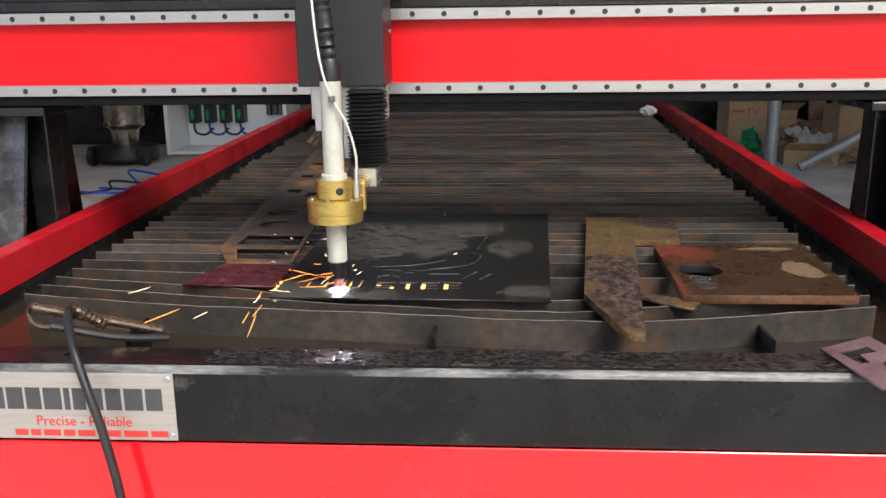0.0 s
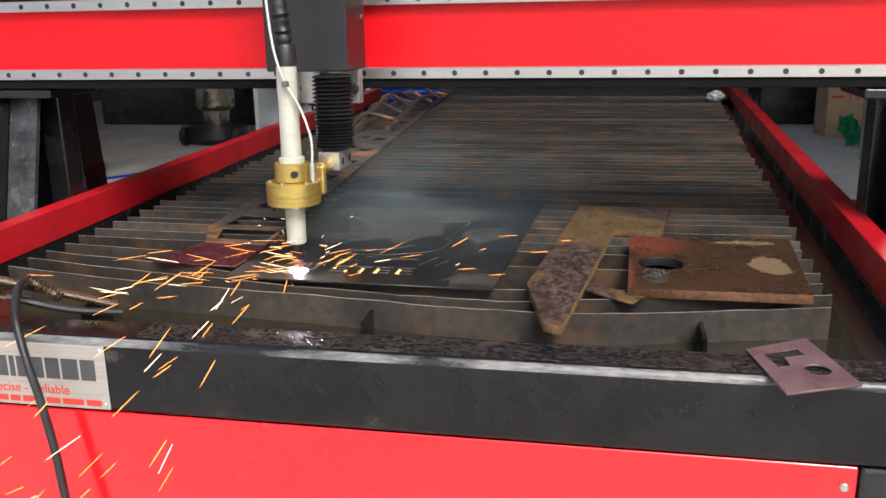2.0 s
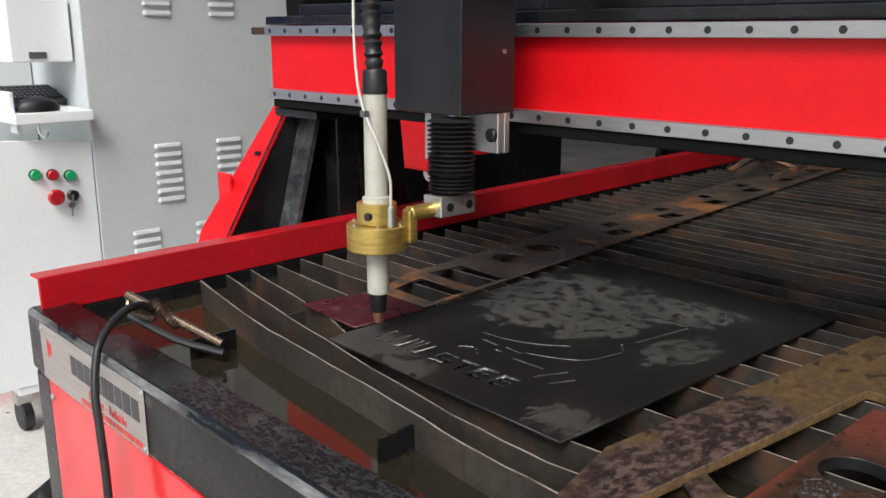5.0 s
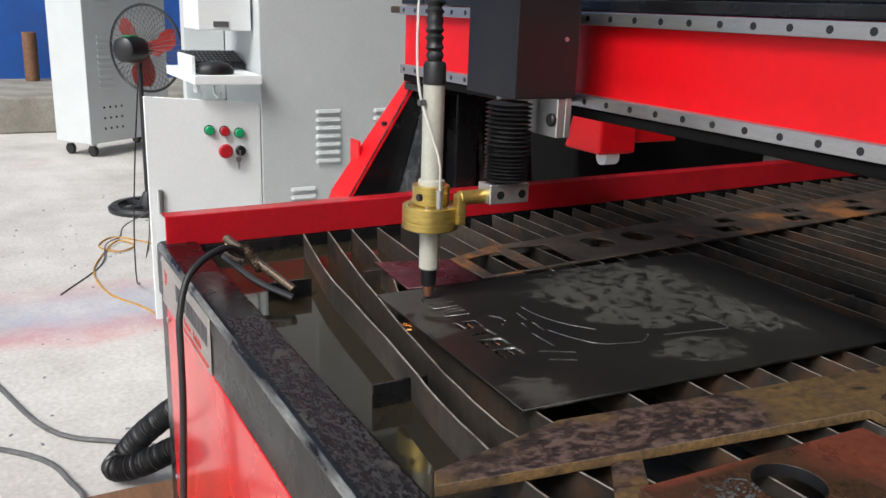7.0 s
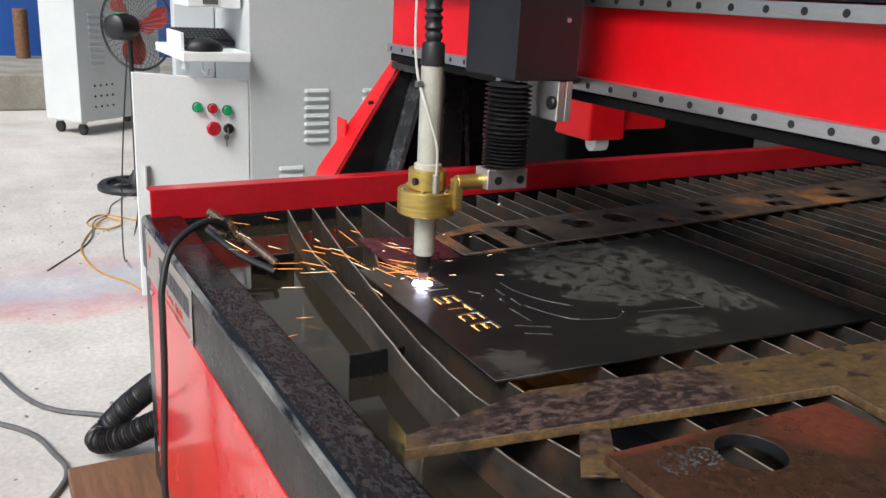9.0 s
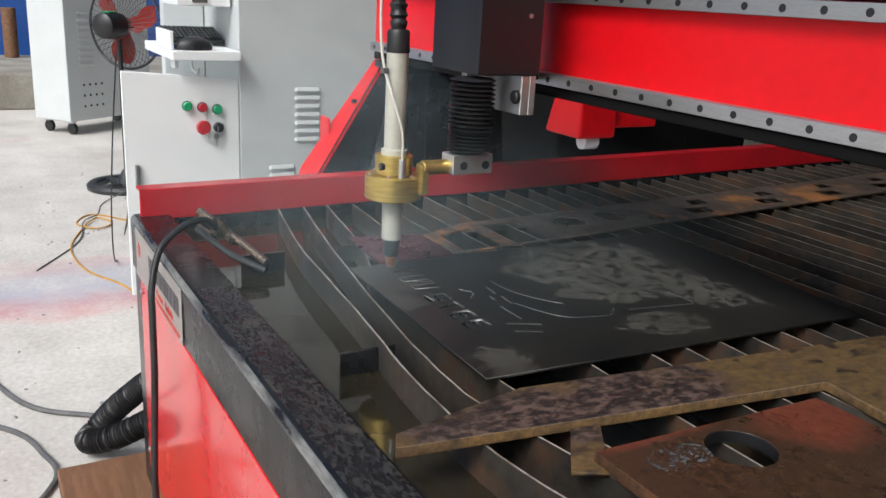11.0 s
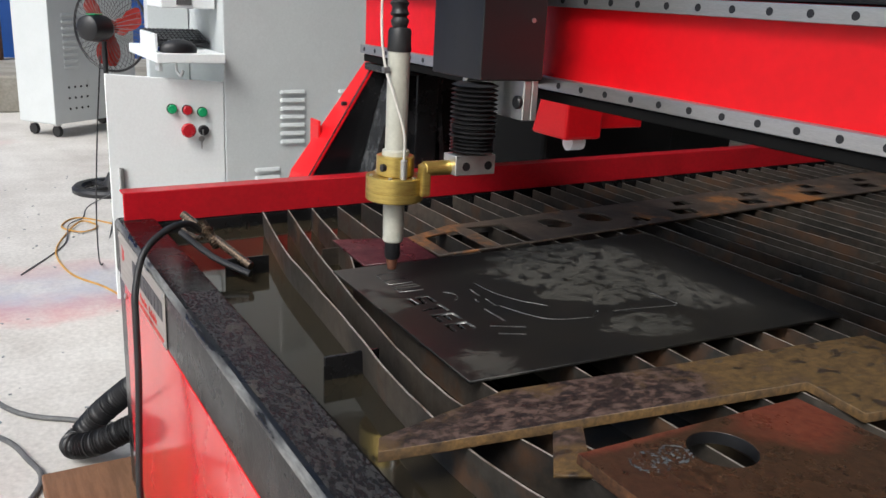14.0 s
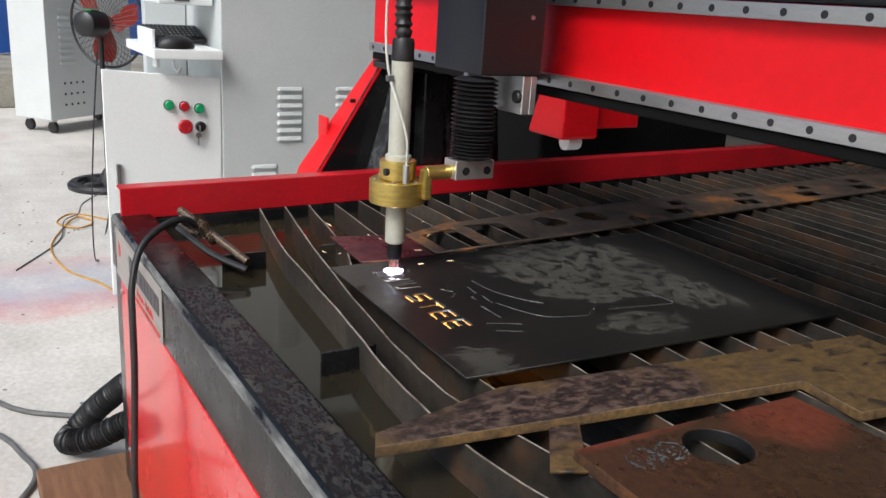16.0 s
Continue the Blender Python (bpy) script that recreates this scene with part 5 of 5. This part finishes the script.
# ---- what shows behind and under the gantry ----
def build_background():
    m = root("dark_machine", (-4.2, 4.9, 0), "dark second machine bed with a red drive block", "machine")
    part("bed", box(-5.6, -2.63, 3.5, 4.4, 0.0, 0.62, 0.02), MATT_BLACK, m)
    part("bed_extension", box(-5.6, -3.36, 4.401, 5.7, 0.0, 0.62, 0.02), MATT_BLACK, m)
    part("column", box(-5.6, -3.6, 3.6, 4.35, 0.6205, 1.7, 0.02), MATT_BLACK, m)
    b = box(-2.61, -2.33, 3.40, 3.62, 0.475, 0.715, 0.015)
    for v in b.verts:
        if v.co.z > 0.6 and v.co.x < -2.5:
            v.co.x += 0.07
    part("drive_block", b, RED, m, "red drive block")
    part("drive_arm", box(-2.61, -2.36, 3.6205, 3.90, 0.52, 0.70, 0.008), RED, m)
    part("roller", cyl(0.04, (-2.40, 3.47, 0.455), 0.08, "y", 18), WHITE_PAINT, m)
    v = root("vacuum_drum", (-3.32, 7.45, 0), "brushed steel drum vacuum on a black wheeled base", "vacuum cleaner")
    part("drum", lathe([(0.10, 0.16), (0.125, 0.30), (0.17, 0.33), (0.176, 0.34), (0.17, 0.35), (0.17, 0.52), (0.177, 0.54), (0.17, 0.56), (0.17, 0.76)], (-3.26, 7.45, 0), 32), DRUM_STEEL, v, "shiny steel drum", 30)
    part("base", lathe([(0.26, 0.03), (0.28, 0.06), (0.27, 0.15), (0.22, 0.158)], (-3.26, 7.45, 0), 28), BLACK_PLASTIC, v, "", 30)
    for x in (-3.50, -3.04):
        part("wheel", cyl(0.085, (x, 7.24, 0.087), 0.05, "x", 20, 0.01), RUBBER, v)
    part("head", lathe([(0.21, 0.761), (0.22, 0.80), (0.16, 0.95)], (-3.26, 7.45, 0), 28), BLACK_PLASTIC, v, "", 30)
    c = root("open_drive_cabinet", (-2.3, 8.1, 0), "open white cabinet with a row of black servo drives", "cabinet")
    part("back", box(-3.00, -1.94, 8.30, 8.34, 0.02, 1.3, 0.004), WHITE_PAINT, c)
    for x in (-3.04, -1.938):
        part("side", box(x, x + 0.038, 7.80, 8.34, 0.02, 1.3, 0.004), WHITE_PAINT, c)
    part("bottom", box(-3.00, -1.94, 7.82, 8.298, 0.02, 0.05), WHITE_PAINT, c)
    for i in range(4):
        x = -2.94 + i * 0.15
        dr = part("servo_drive", box(x, x + 0.085, 8.16, 8.299, 0.27, 0.56, 0.006), BLACK_PLASTIC, c, "black servo drive")
        part("terminal", box(x + 0.03, x + 0.055, 8.14, 8.1595, 0.31, 0.40), GREEN, dr)
        part("lead", tube([(x + 0.05, 8.15, 0.27), (x + 0.08, 8.12, 0.19), (x + 0.17, 8.12, 0.17), (x + 0.22, 8.2, 0.22)], 0.011, 6, 5), BLUE_HOSE if i % 2 else RUBBER, dr)
    for i in range(3):
        part("relay", box(-2.20 + i * 0.06, -2.16 + i * 0.06, 8.22, 8.299, 0.34, 0.5, 0.003), GREY_WIRE, c)
    for k in range(3):
        pts = [(-3.4 + 0.25 * k, 5.4 + 0.35 * k, 0.012), (-3.0 + 0.2 * k, 5.9 + 0.1 * k, 0.012), (-2.75, 5.7 + 0.3 * k, 0.05 + 0.03 * k), (-2.45, 5.9 + 0.3 * k, 0.012)]
        solo("blue_hose" if k != 1 else "black_hose", tube(pts, 0.009, 8, 8), BLUE_HOSE if k != 1 else RUBBER,
             "blue air hose snaking over the floor" if k != 1 else "black hose snaking over the floor", "hose")
    t = root("pipe_trestle", (2.6, 6.9, 0), "grey steel pipe trestle on the shop floor", "trestle")
    part("post", cyl(0.048, (2.14, 6.92, 0), 0.62, "z", 18), PIPE_GREY, t)
    part("post", cyl(0.048, (3.20, 6.92, 0), 0.62, "z", 18), PIPE_GREY, t)
    part("top_rail", tube([(2.10, 6.92, 0.59), (2.7, 6.92, 0.59), (3.3, 6.92, 0.59)], 0.042, 14, 3), PIPE_GREY, t)
    part("brace", tube([(2.36, 6.9, 0.03), (2.75, 6.91, 0.24), (3.18, 6.92, 0.52)], 0.036, 14, 3), PIPE_GREY, t)
    for x, y, w, h, rz, lab in ((2.32, 8.35, 0.42, 0.46, 8, "brown cardboard box with red print"), (2.55, 7.28, 0.42, 0.13, -8, "flat torn brown cardboard box"), (3.25, 8.3, 0.36, 0.40, 15, "brown cardboard box"),
                                (2.62, 8.55, 0.4, 0.34, 12, "brown cardboard box in the stack")):
        bx = root("cardboard_box", (x, y, 0), lab + " on the floor", "box", "cardboard boxes")
        part("carton", box(x - w / 2, x + w / 2, y - w / 3, y + w / 3, 0.001, h, 0.004), CARDBOARD, bx)
        b = box(x - w / 2, x + w / 2, y - w / 3 - 0.12, y - w / 3 - 0.004, h - 0.004, h, 0.001, 1)
        for v2 in b.verts:
            if v2.co.y < y - w / 3 - 0.06:
                v2.co.z += 0.07
        part("flap", b, CARDBOARD, bx)
        if "red" in lab:
            lettering("TV", 0.10, x - 0.05, y - w / 3 - 0.003, h - 0.15, 0.001, True, bx, SIGN_RED, "print")
            part("print_bar", box(x - 0.18, x - 0.07, y - w / 3 - 0.004, y - w / 3 - 0.001, h - 0.12, h - 0.10), SIGN_RED, bx)
        bx.rotation_euler = (0, 0, radians(rz))
    for x, y, z, sx, sy, tilt, turn, m_, lab, n in (
            (2.48, 7.22, 0.256, 0.13, 0.12, 18, 20, PAPER, "crumpled white packing paper on the floor", "packing_paper"),
            (2.60, 7.30, 0.256, 0.12, 0.12, 10, -30, PAPER, "crumpled white packing paper on the floor", "packing_paper"),
            (2.40, 7.30, 0.256, 0.11, 0.10, 52, 15, CARDBOARD, "torn sheet of brown cardboard on the heap", "cardboard_scrap"),
            (2.56, 7.36, 0.256, 0.10, 0.12, 62, -25, CARDBOARD, "torn sheet of brown cardboard on the heap", "cardboard_scrap"),
            (2.20, 7.62, 0.12, 0.09, 0.13, 60, 35, GREEN, "crumpled green printed bag on the heap", "plastic_bag"),
            (2.80, 7.25, 0.05, 0.20, 0.12, 8, 10, CARDBOARD, "torn sheet of brown cardboard on the floor", "cardboard_scrap")):
        b = bmesh.new()
        rows = []
        for i in range(9):
            rows.append([b.verts.new((sx * (i / 4 - 1) + 0.02 * noise.noise(Vector((i, x, j * 0.7))), sy * (j / 4 - 1),
                                      0.09 * noise.noise(Vector((i * 0.6 + x * 9, j * 0.6 + y * 7, 1.3))))) for j in range(9)])
        for p0, p1 in zip(rows, rows[1:]):
            for j in range(8):
                b.faces.new((p0[j], p1[j], p1[j + 1], p0[j + 1]))
        bmesh.ops.solidify(b, geom=b.faces[:], thickness=0.006)
        b.transform(pose(x, y, 0, tilt, 0, turn))
        low = min(v2.co.z for v2 in b.verts)
        b.transform(Matrix.Translation((0, 0, max(0.001, z - 0.12) - low)))
        solo(n, b, m_, lab, "packing")
    for k in range(5):
        x = 3.0 + 0.22 * k
        b = box(x, x + 0.16, 8.55, 8.59, 0.0, 1.1 + 0.12 * (k % 3), 0.003)
        for v2 in b.verts:
            v2.co.y += 0.20 * v2.co.z
        solo("leaning_plank", b, WOOD, "brown timber plank leaning in the corner", "plank", "leaning planks")
    # Dark blocks added to stand in for the gloom at the back.
    for x0, x1, y, h in ((1.7, 3.3, 9.05, 1.3), (3.35, 5.6, 8.95, 1.7), (-5.2, -2.98, 8.7, 1.5)):
        st = root("dark_filler", ((x0 + x1) / 2, y + 0.4, 0), "added dark blocks filling the dim background", "stack", "stacks of stock")
        for k in range(3):
            z0 = h * k / 3
            b = box(x0 + 0.03 * k, x1 - 0.04 * (k % 2), y + 0.03 * k, y + 0.8, z0 + 0.002, z0 + h / 3, 0.02)
            part("layer", b, BLACK_PAINT if k != 1 else DARK_METAL, st)
    # shelves and lockers along the back wall
    for x, w, h, mt, lab in ((-2.4, 1.3, 1.9, GREY_PAINT, "grey steel locker against the back wall"), (0.4, 1.8, 1.7, BLACK_PAINT, "dark shelving unit against the back wall"),
                             (3.2, 1.5, 2.0, DARK_METAL, "dark grey cupboard against the back wall"), (-4.6, 1.4, 1.6, BLACK_PAINT, "dark shelving unit against the back wall")):
        c = root("back_cupboard", (x, 12.9, 0), lab, "cupboard", "cupboards along the back wall")
        part("carcass", box(x - w / 2, x + w / 2, 12.6, 13.45, 0.001, h, 0.01), mt, c)
        for k in (0, 1):
            part("door", box(x - w / 2 + 0.03 + k * w / 2, x + k * w / 2 - 0.03 + 0.0, 12.575, 12.598, 0.08, h - 0.06, 0.006), mt, c)
    solo("white_column", box(-1.55, -1.42, 9.5, 9.65, 0.0, 5.0, 0.01), WHITE_PAINT, "white painted steel roof column", "column")
    solo("roof_column", box(4.5, 4.65, 9.5, 9.65, 0.0, 5.0, 0.01), WHITE_PAINT, "white painted steel roof column", "column")


build_desk()
build_cabinet()
build_far_cabinet()
build_fan()
build_yard()
build_background()


# ---- sparks and smoke ----
def build_spark(long, thin):
    b = bmesh.new()
    bmesh.ops.create_icosphere(b, subdivisions=1, radius=1.0)
    b.transform(Matrix.Diagonal((long / 2, thin / 2, thin / 2, 1)))
    return b


SPARKS = []
for kind_, count in (("right", 118), ("left", 66), ("round", 22), ("front", 90)):
    for k in range(count):
        hot = k % 4 == 0
        ob = part("spark", build_spark(random.uniform(0.025, 0.07) if kind_ == "front" else random.uniform(0.02, 0.07) if kind_ == "left" else random.uniform(0.012, 0.055) if kind_ != "round" else random.uniform(0.005, 0.014), random.uniform(0.0008, 0.0011) if kind_ == "front" else random.uniform(0.0005, 0.0009)),
                  SPARK_WHITE if hot or kind_ == "round" else SPARK)
        tagged(ob, "white-hot spark flying from the cut" if hot or kind_ == "round" else "orange flying spark from the cut", "spark", "sparks from the cut")
        SPARKS.append((kind_, ob))

PUFFS = []
for k in range(7):
    b = bmesh.new()
    n = 14
    grid = []
    for i in range(n + 1):
        grid.append([])
        for j in range(n + 1):
            x, z = -1 + 2 * i / n, -1 + 2 * j / n
            grid[-1].append(b.verts.new((x, 0.28 * noise.noise(Vector((x * 1.3, z * 1.3, k * 7.7))), z)))
    for i in range(n):
        for j in range(n):
            b.faces.new((grid[i][j], grid[i + 1][j], grid[i + 1][j + 1], grid[i][j + 1]))
    ob = part("smoke_wisp", b, SMOKE, smooth=180)
    ob.scale = (0.44 + 0.06 * (k % 3), 0.3, 0.24 + 0.04 * (k % 2))
    PUFFS.append(tagged(ob, "thin blue-white wisp of cutting smoke", "smoke", "smoke wisps", "stuff"))

# the shower of hot metal under the sheet, seen through the cut letters
b = bmesh.new()
rnd_ = random.Random(8)
for k in range(620):
    m_ = Matrix.Translation((rnd_.uniform(-0.12, 0.24), rnd_.uniform(0.008, 0.064), rnd_.uniform(-0.004, 0.004))) @ Euler((0, rnd_.uniform(-0.1, 0.1), rnd_.uniform(-0.5, 0.5))).to_matrix().to_4x4()
    bmesh.ops.create_cube(b, size=1.0, matrix=m_ @ Matrix.Diagonal((rnd_.uniform(0.010, 0.024), 0.0045, 0.001, 1)))
SHOWER = tagged(part("spark_shower", b, JET), "shower of hot orange metal under the sheet", "sparks", kind="stuff")


# ---- motions ----
# seconds, torch axis x, y, lift of the torch, arc burning
CUT = [
    (0.0, -0.265, 1.432, 0.0, 1), (0.3, -0.256, 1.442, 0.0, 1), (0.6, -0.274, 1.418, 0.0, 1), (0.9, -0.279, 1.416, 0.0, 1), (1.2, -0.269, 1.446, 0.0, 1),
    (1.5, -0.262, 1.448, 0.0, 1), (1.8, -0.243, 1.424, 0.0, 1), (2.1, -0.262, 1.444, 0.0, 1), (2.3, -0.256, 1.424, 0.0, 1), (2.5, -0.255, 1.418, 0.0, 1),
    (2.6, -0.264, 1.44, 0.0, 1), (2.8, -0.27, 1.452, 0.008, 0), (3.0, -0.275, 1.46, 0.012, 0), (3.5, -0.280, 1.466, 0.014, 0), (4.0, -0.279, 1.458, 0.016, 0),
    (4.5, -0.288, 1.452, 0.019, 0), (5.0, -0.325, 1.456, 0.018, 0), (6.5, -0.33, 1.47, 0.012, 0), (7.1, -0.316, 1.458, 0.001, 0), (7.3, -0.308, 1.453, 0.0, 1),
    (7.5, -0.298, 1.447, 0.0, 1), (7.8, -0.291, 1.445, 0.0, 1), (8.0, -0.283, 1.441, 0.0, 1), (8.2, -0.265, 1.448, 0.0, 1), (8.4, -0.260, 1.455, 0.0, 1),
    (8.6, -0.264, 1.466, 0.0, 1), (8.8, -0.260, 1.468, 0.0, 1), (9.0, -0.267, 1.460, 0.0, 1), (9.2, -0.279, 1.452, 0.0, 1), (9.4, -0.293, 1.449, 0.0, 1),
    (9.6, -0.306, 1.443, 0.0, 1), (10.2, -0.318, 1.44, 0.0, 1), (10.5, -0.315, 1.44, 0.006, 0), (12.0, -0.309, 1.444, 0.017, 0), (12.5, -0.292, 1.442, 0.027, 0),
    (13.0, -0.285, 1.452, 0.033, 0), (13.5, -0.279, 1.455, 0.031, 0), (14.0, -0.279, 1.455, 0.021, 0), (14.5, -0.301, 1.472, 0.010, 0), (15.0, -0.325, 1.482, 0.0, 0),
    (15.35, -0.322, 1.482, 0.0, 0), (15.5, -0.319, 1.480, 0.0, 1), (15.75, -0.319, 1.482, 0.0, 1), (16.0, -0.318, 1.484, 0.0, 1),
]


def cut_place(t):
    for a, b in zip(CUT, CUT[1:]):
        if a[0] <= t <= b[0]:
            u = (t - a[0]) / (b[0] - a[0])
            return a[1] + (b[1] - a[1]) * u, a[2] + (b[2] - a[2]) * u
    return CUT[-1][1:3]


# when sparks are thrown to the right, to the left and all round
BURSTS = {"right": [(0.80, 1.95), (7.85, 8.75)], "left": [(0.20, 0.75), (1.92, 2.30), (7.62, 7.95), (8.70, 9.45)], "round": [(0.0, 2.6), (7.3, 9.9), (15.5, 16.2)]}


def spark_over_beam(ob, rnd):
    """One flight over the front beam and down to the floor."""
    az = rnd.gauss(218, 9) if rnd.random() < 0.5 else rnd.gauss(258, 11)
    way = Vector((math.cos(radians(az)), math.sin(radians(az)), 0))
    turn = Euler((0, radians(rnd.uniform(6, 34)), radians(az))).to_matrix().to_4x4()
    start = rnd.choice((rnd.uniform(-0.25, 0.4), rnd.uniform(1.45, 1.85), rnd.uniform(1.55, 1.85), rnd.uniform(1.60, 1.90), rnd.uniform(1.60, 1.95), rnd.uniform(1.55, 1.8), rnd.uniform(7.6, 7.9)))
    x, y = cut_place(start)
    reach, span = rnd.uniform(0.36, 0.72), rnd.uniform(0.30, 0.46)
    rows = [(-0.5, Vector((x, y + 0.3, 0.54))), (start - 0.2, Vector((x, y, 0.56))), (start, Vector((x, y, 0.655)))]
    for u in (0.15, 0.4, 0.7, 1.0, 1.5):
        rows.append((start + span * u, Vector((x, y, 0.667)) + way * reach * u + Vector((0, 0, max(-0.66, 0.22 * u - 0.40 * u * u)))))
    end = rows[-1][1]
    rows += [(start + span * 2.1, Vector((end.x + way.x * 0.1, end.y + way.y * 0.1, -0.03))), (17.0, Vector((end.x + way.x * 0.1, end.y + way.y * 0.1, -0.035)))]
    walk(ob, [(t, Matrix.Translation(p) @ turn) for t, p in rows])


def sparks_fly():
    rnd = random.Random(5)
    for kind_, ob in SPARKS:
        if kind_ == "front":
            spark_over_beam(ob, rnd)
            continue
        az = {"right": rnd.gauss(27, 6) if rnd.random() < 0.62 else rnd.gauss(-7, 4), "left": rnd.gauss(213, 9) if rnd.random() < 0.72 else rnd.gauss(258, 10), "round": rnd.uniform(0, 360)}[kind_]
        way = Vector((math.cos(radians(az)), math.sin(radians(az)), 0))
        reach = 0.05 + 0.50 * rnd.random() ** 1.7 if kind_ != "round" else rnd.uniform(0.05, 0.40)
        high = rnd.uniform(0.005, 0.09) if kind_ != "round" else rnd.uniform(0.02, 0.12)
        out = [b for b in ((-0.84 + 0.30) / way.x if way.x < -0.05 else 9, (1.17 - 1.42) / way.y if way.y < -0.05 else 9, 0.95 / way.x if way.x > 0.05 else 9)]
        reach = min(reach, min(out) / 1.1)
        turn = Euler((0, radians(rnd.uniform(-26, 6)), radians(az))).to_matrix().to_4x4()

        def put(t, p):
            rows.append((round(t * FPS) / FPS, Matrix.Translation(p) @ turn))
        rows = []
        rest = Vector((rnd.uniform(-0.6, 0.4), rnd.uniform(1.6, 2.4), 0.54))
        put(-0.5, rest)
        for start, end in BURSTS[kind_]:
            t = start - 0.3 + rnd.uniform(0, 0.4)
            while t < end - 0.22:
                span = rnd.uniform(0.26, 0.42)
                if t > start - 0.3:
                    x, y = cut_place(max(t, 0.0))
                    o = Vector((x, y, 0.655))
                    put(t, o)
                    for u in (0.12, 0.35, 0.65, 1.0):
                        put(t + span * u, Vector((o.x, o.y, 0.667)) + way * reach * (1.25 * u - 0.25 * u * u) + Vector((0, 0, high * 4 * u * (1 - u) * (1 - 0.3 * u))))
                    put(t + span + 0.10, Vector((o.x, o.y, 0.57)) + way * reach * 1.08)
                t += span + 0.14 + rnd.uniform(0.0, 0.06)
        put(17.0, rows[-1][1].translation + Vector((0, 0, -0.01)))
        seen, clean = set(), []
        for t, m in rows:
            if t not in seen and (not clean or t > clean[-1][0]):
                clean.append((t, m))
                seen.add(t)
        walk(ob, clean)


# seconds, x, y, z of each wisp; between cuts they lie under the bed
DRIFTS = [
    [(0, -0.2, 1.7, 0.3), (1.6, -0.22, 1.62, 0.36), (2.0, -0.10, 1.62, 0.70), (2.6, -0.20, 1.66, 0.76), (3.4, -0.55, 1.80, 0.84), (4.2, -0.35, 1.5, 0.90), (5.0, -0.9, 1.5, 1.6), (6.5, -2.0, 1.4, 4.2)],
    [(0, -0.1, 1.9, 0.3), (1.8, -0.1, 1.9, 0.36), (2.3, 0.0, 1.75, 0.72), (2.9, -0.05, 1.52, 0.72), (3.5, -0.22, 1.30, 0.69), (4.2, -0.4, 1.3, 0.90), (5.0, -1.1, 1.3, 1.7), (6.5, -2.4, 1.2, 4.3)],
    [(0, -0.4, 1.9, 0.3), (2.3, -0.4, 1.9, 0.36), (2.8, -0.50, 1.62, 0.74), (3.4, -0.72, 1.60, 0.84), (4.0, -0.8, 1.5, 0.86), (4.6, -1.2, 1.4, 1.4), (6.0, -2.2, 1.3, 4.2)],
    [(0, 0.1, 2.0, 0.3), (2.2, 0.1, 2.0, 0.36), (2.8, 0.0, 1.36, 0.70), (3.4, 0.0, 1.27, 0.70), (3.9, -0.3, 1.2, 0.80), (4.8, -1.0, 1.2, 1.6), (6.0, -2.0, 1.2, 4.4)],
    [(0, -0.2, 2.2, 0.3), (8.9, -0.2, 2.2, 0.36), (9.4, -0.04, 1.52, 0.72), (9.8, 0.02, 1.42, 0.74), (11.0, -0.1, 1.35, 0.74), (12.0, -0.12, 1.20, 0.68), (12.6, -0.45, 1.3, 0.9), (13.4, -1.4, 1.3, 2.0), (14.4, -2.4, 1.2, 4.4)],
    [(0, -0.1, 2.5, 0.3), (8.9, -0.2, 2.4, 0.36), (9.4, -0.40, 1.42, 0.68), (9.8, -0.45, 1.36, 0.72), (11.2, -0.5, 1.36, 0.78), (12.2, -0.20, 1.24, 0.68), (12.9, -0.8, 1.2, 0.95), (13.6, -1.5, 1.1, 2.1), (14.6, -2.5, 1.1, 4.4)],
    [(0, -0.3, 2.8, 0.3), (9.0, -0.3, 2.6, 0.36), (9.6, -0.75, 1.75, 0.86), (11.0, -0.8, 1.6, 0.90), (12.1, -0.62, 1.45, 0.80), (12.8, -1.0, 1.2, 1.2), (13.6, -1.7, 1.1, 2.4), (14.6, -2.6, 1.1, 4.5)],
]


def smoke_drifts():
    for k, (ob, way) in enumerate(zip(PUFFS, DRIFTS)):
        rows = [(t, pose(x, y, z + (0.07 if 0.6 < z < 1 else 0), -38, 0, (22 if k < 4 else 52) + 6 * (k % 3))) for t, x, y, z in way]
        t, x, y, z = way[-1]
        walk(ob, rows + [(16.5, pose(x - 0.5, y, z + 0.3, -38, 0, (22 if k < 4 else 52) + 6 * (k % 3)))])


def motions():
    walk(CARRIAGE, [(t, pose(x, y, 0)) for t, x, y, _, _ in CUT])
    walk(GANTRY, [(t, pose(0, y - 1.448, 0)) for t, _, y, _, _ in CUT])
    walk(TORCH, [(t, pose(0, 0, up)) for t, _, _, up, _ in CUT])
    rows, last = [], None
    for t, _, _, _, on in CUT:
        if last is not None and on != last:
            rows.append((t - 0.07, pose(0, 0, 0.0 if last else 0.075)))
        rows.append((t, pose(0, 0, 0.0 if on else 0.075)))
        last = on
    walk(ARC_OB, rows)
    sparks_fly()
    hot, cold = 0.6535, 0.50
    walk(SHOWER, [(t, pose(-0.26, 1.445, z)) for t, z in ((-0.5, cold), (0.0, hot), (0.15, hot), (0.35, 0.58), (1.1, 0.58), (1.3, hot), (2.2, hot), (2.5, cold), (7.9, cold), (8.05, hot), (9.2, hot), (9.4, cold), (15.25, cold), (15.45, hot), (16.5, hot))])
    smoke_drifts()


motions()
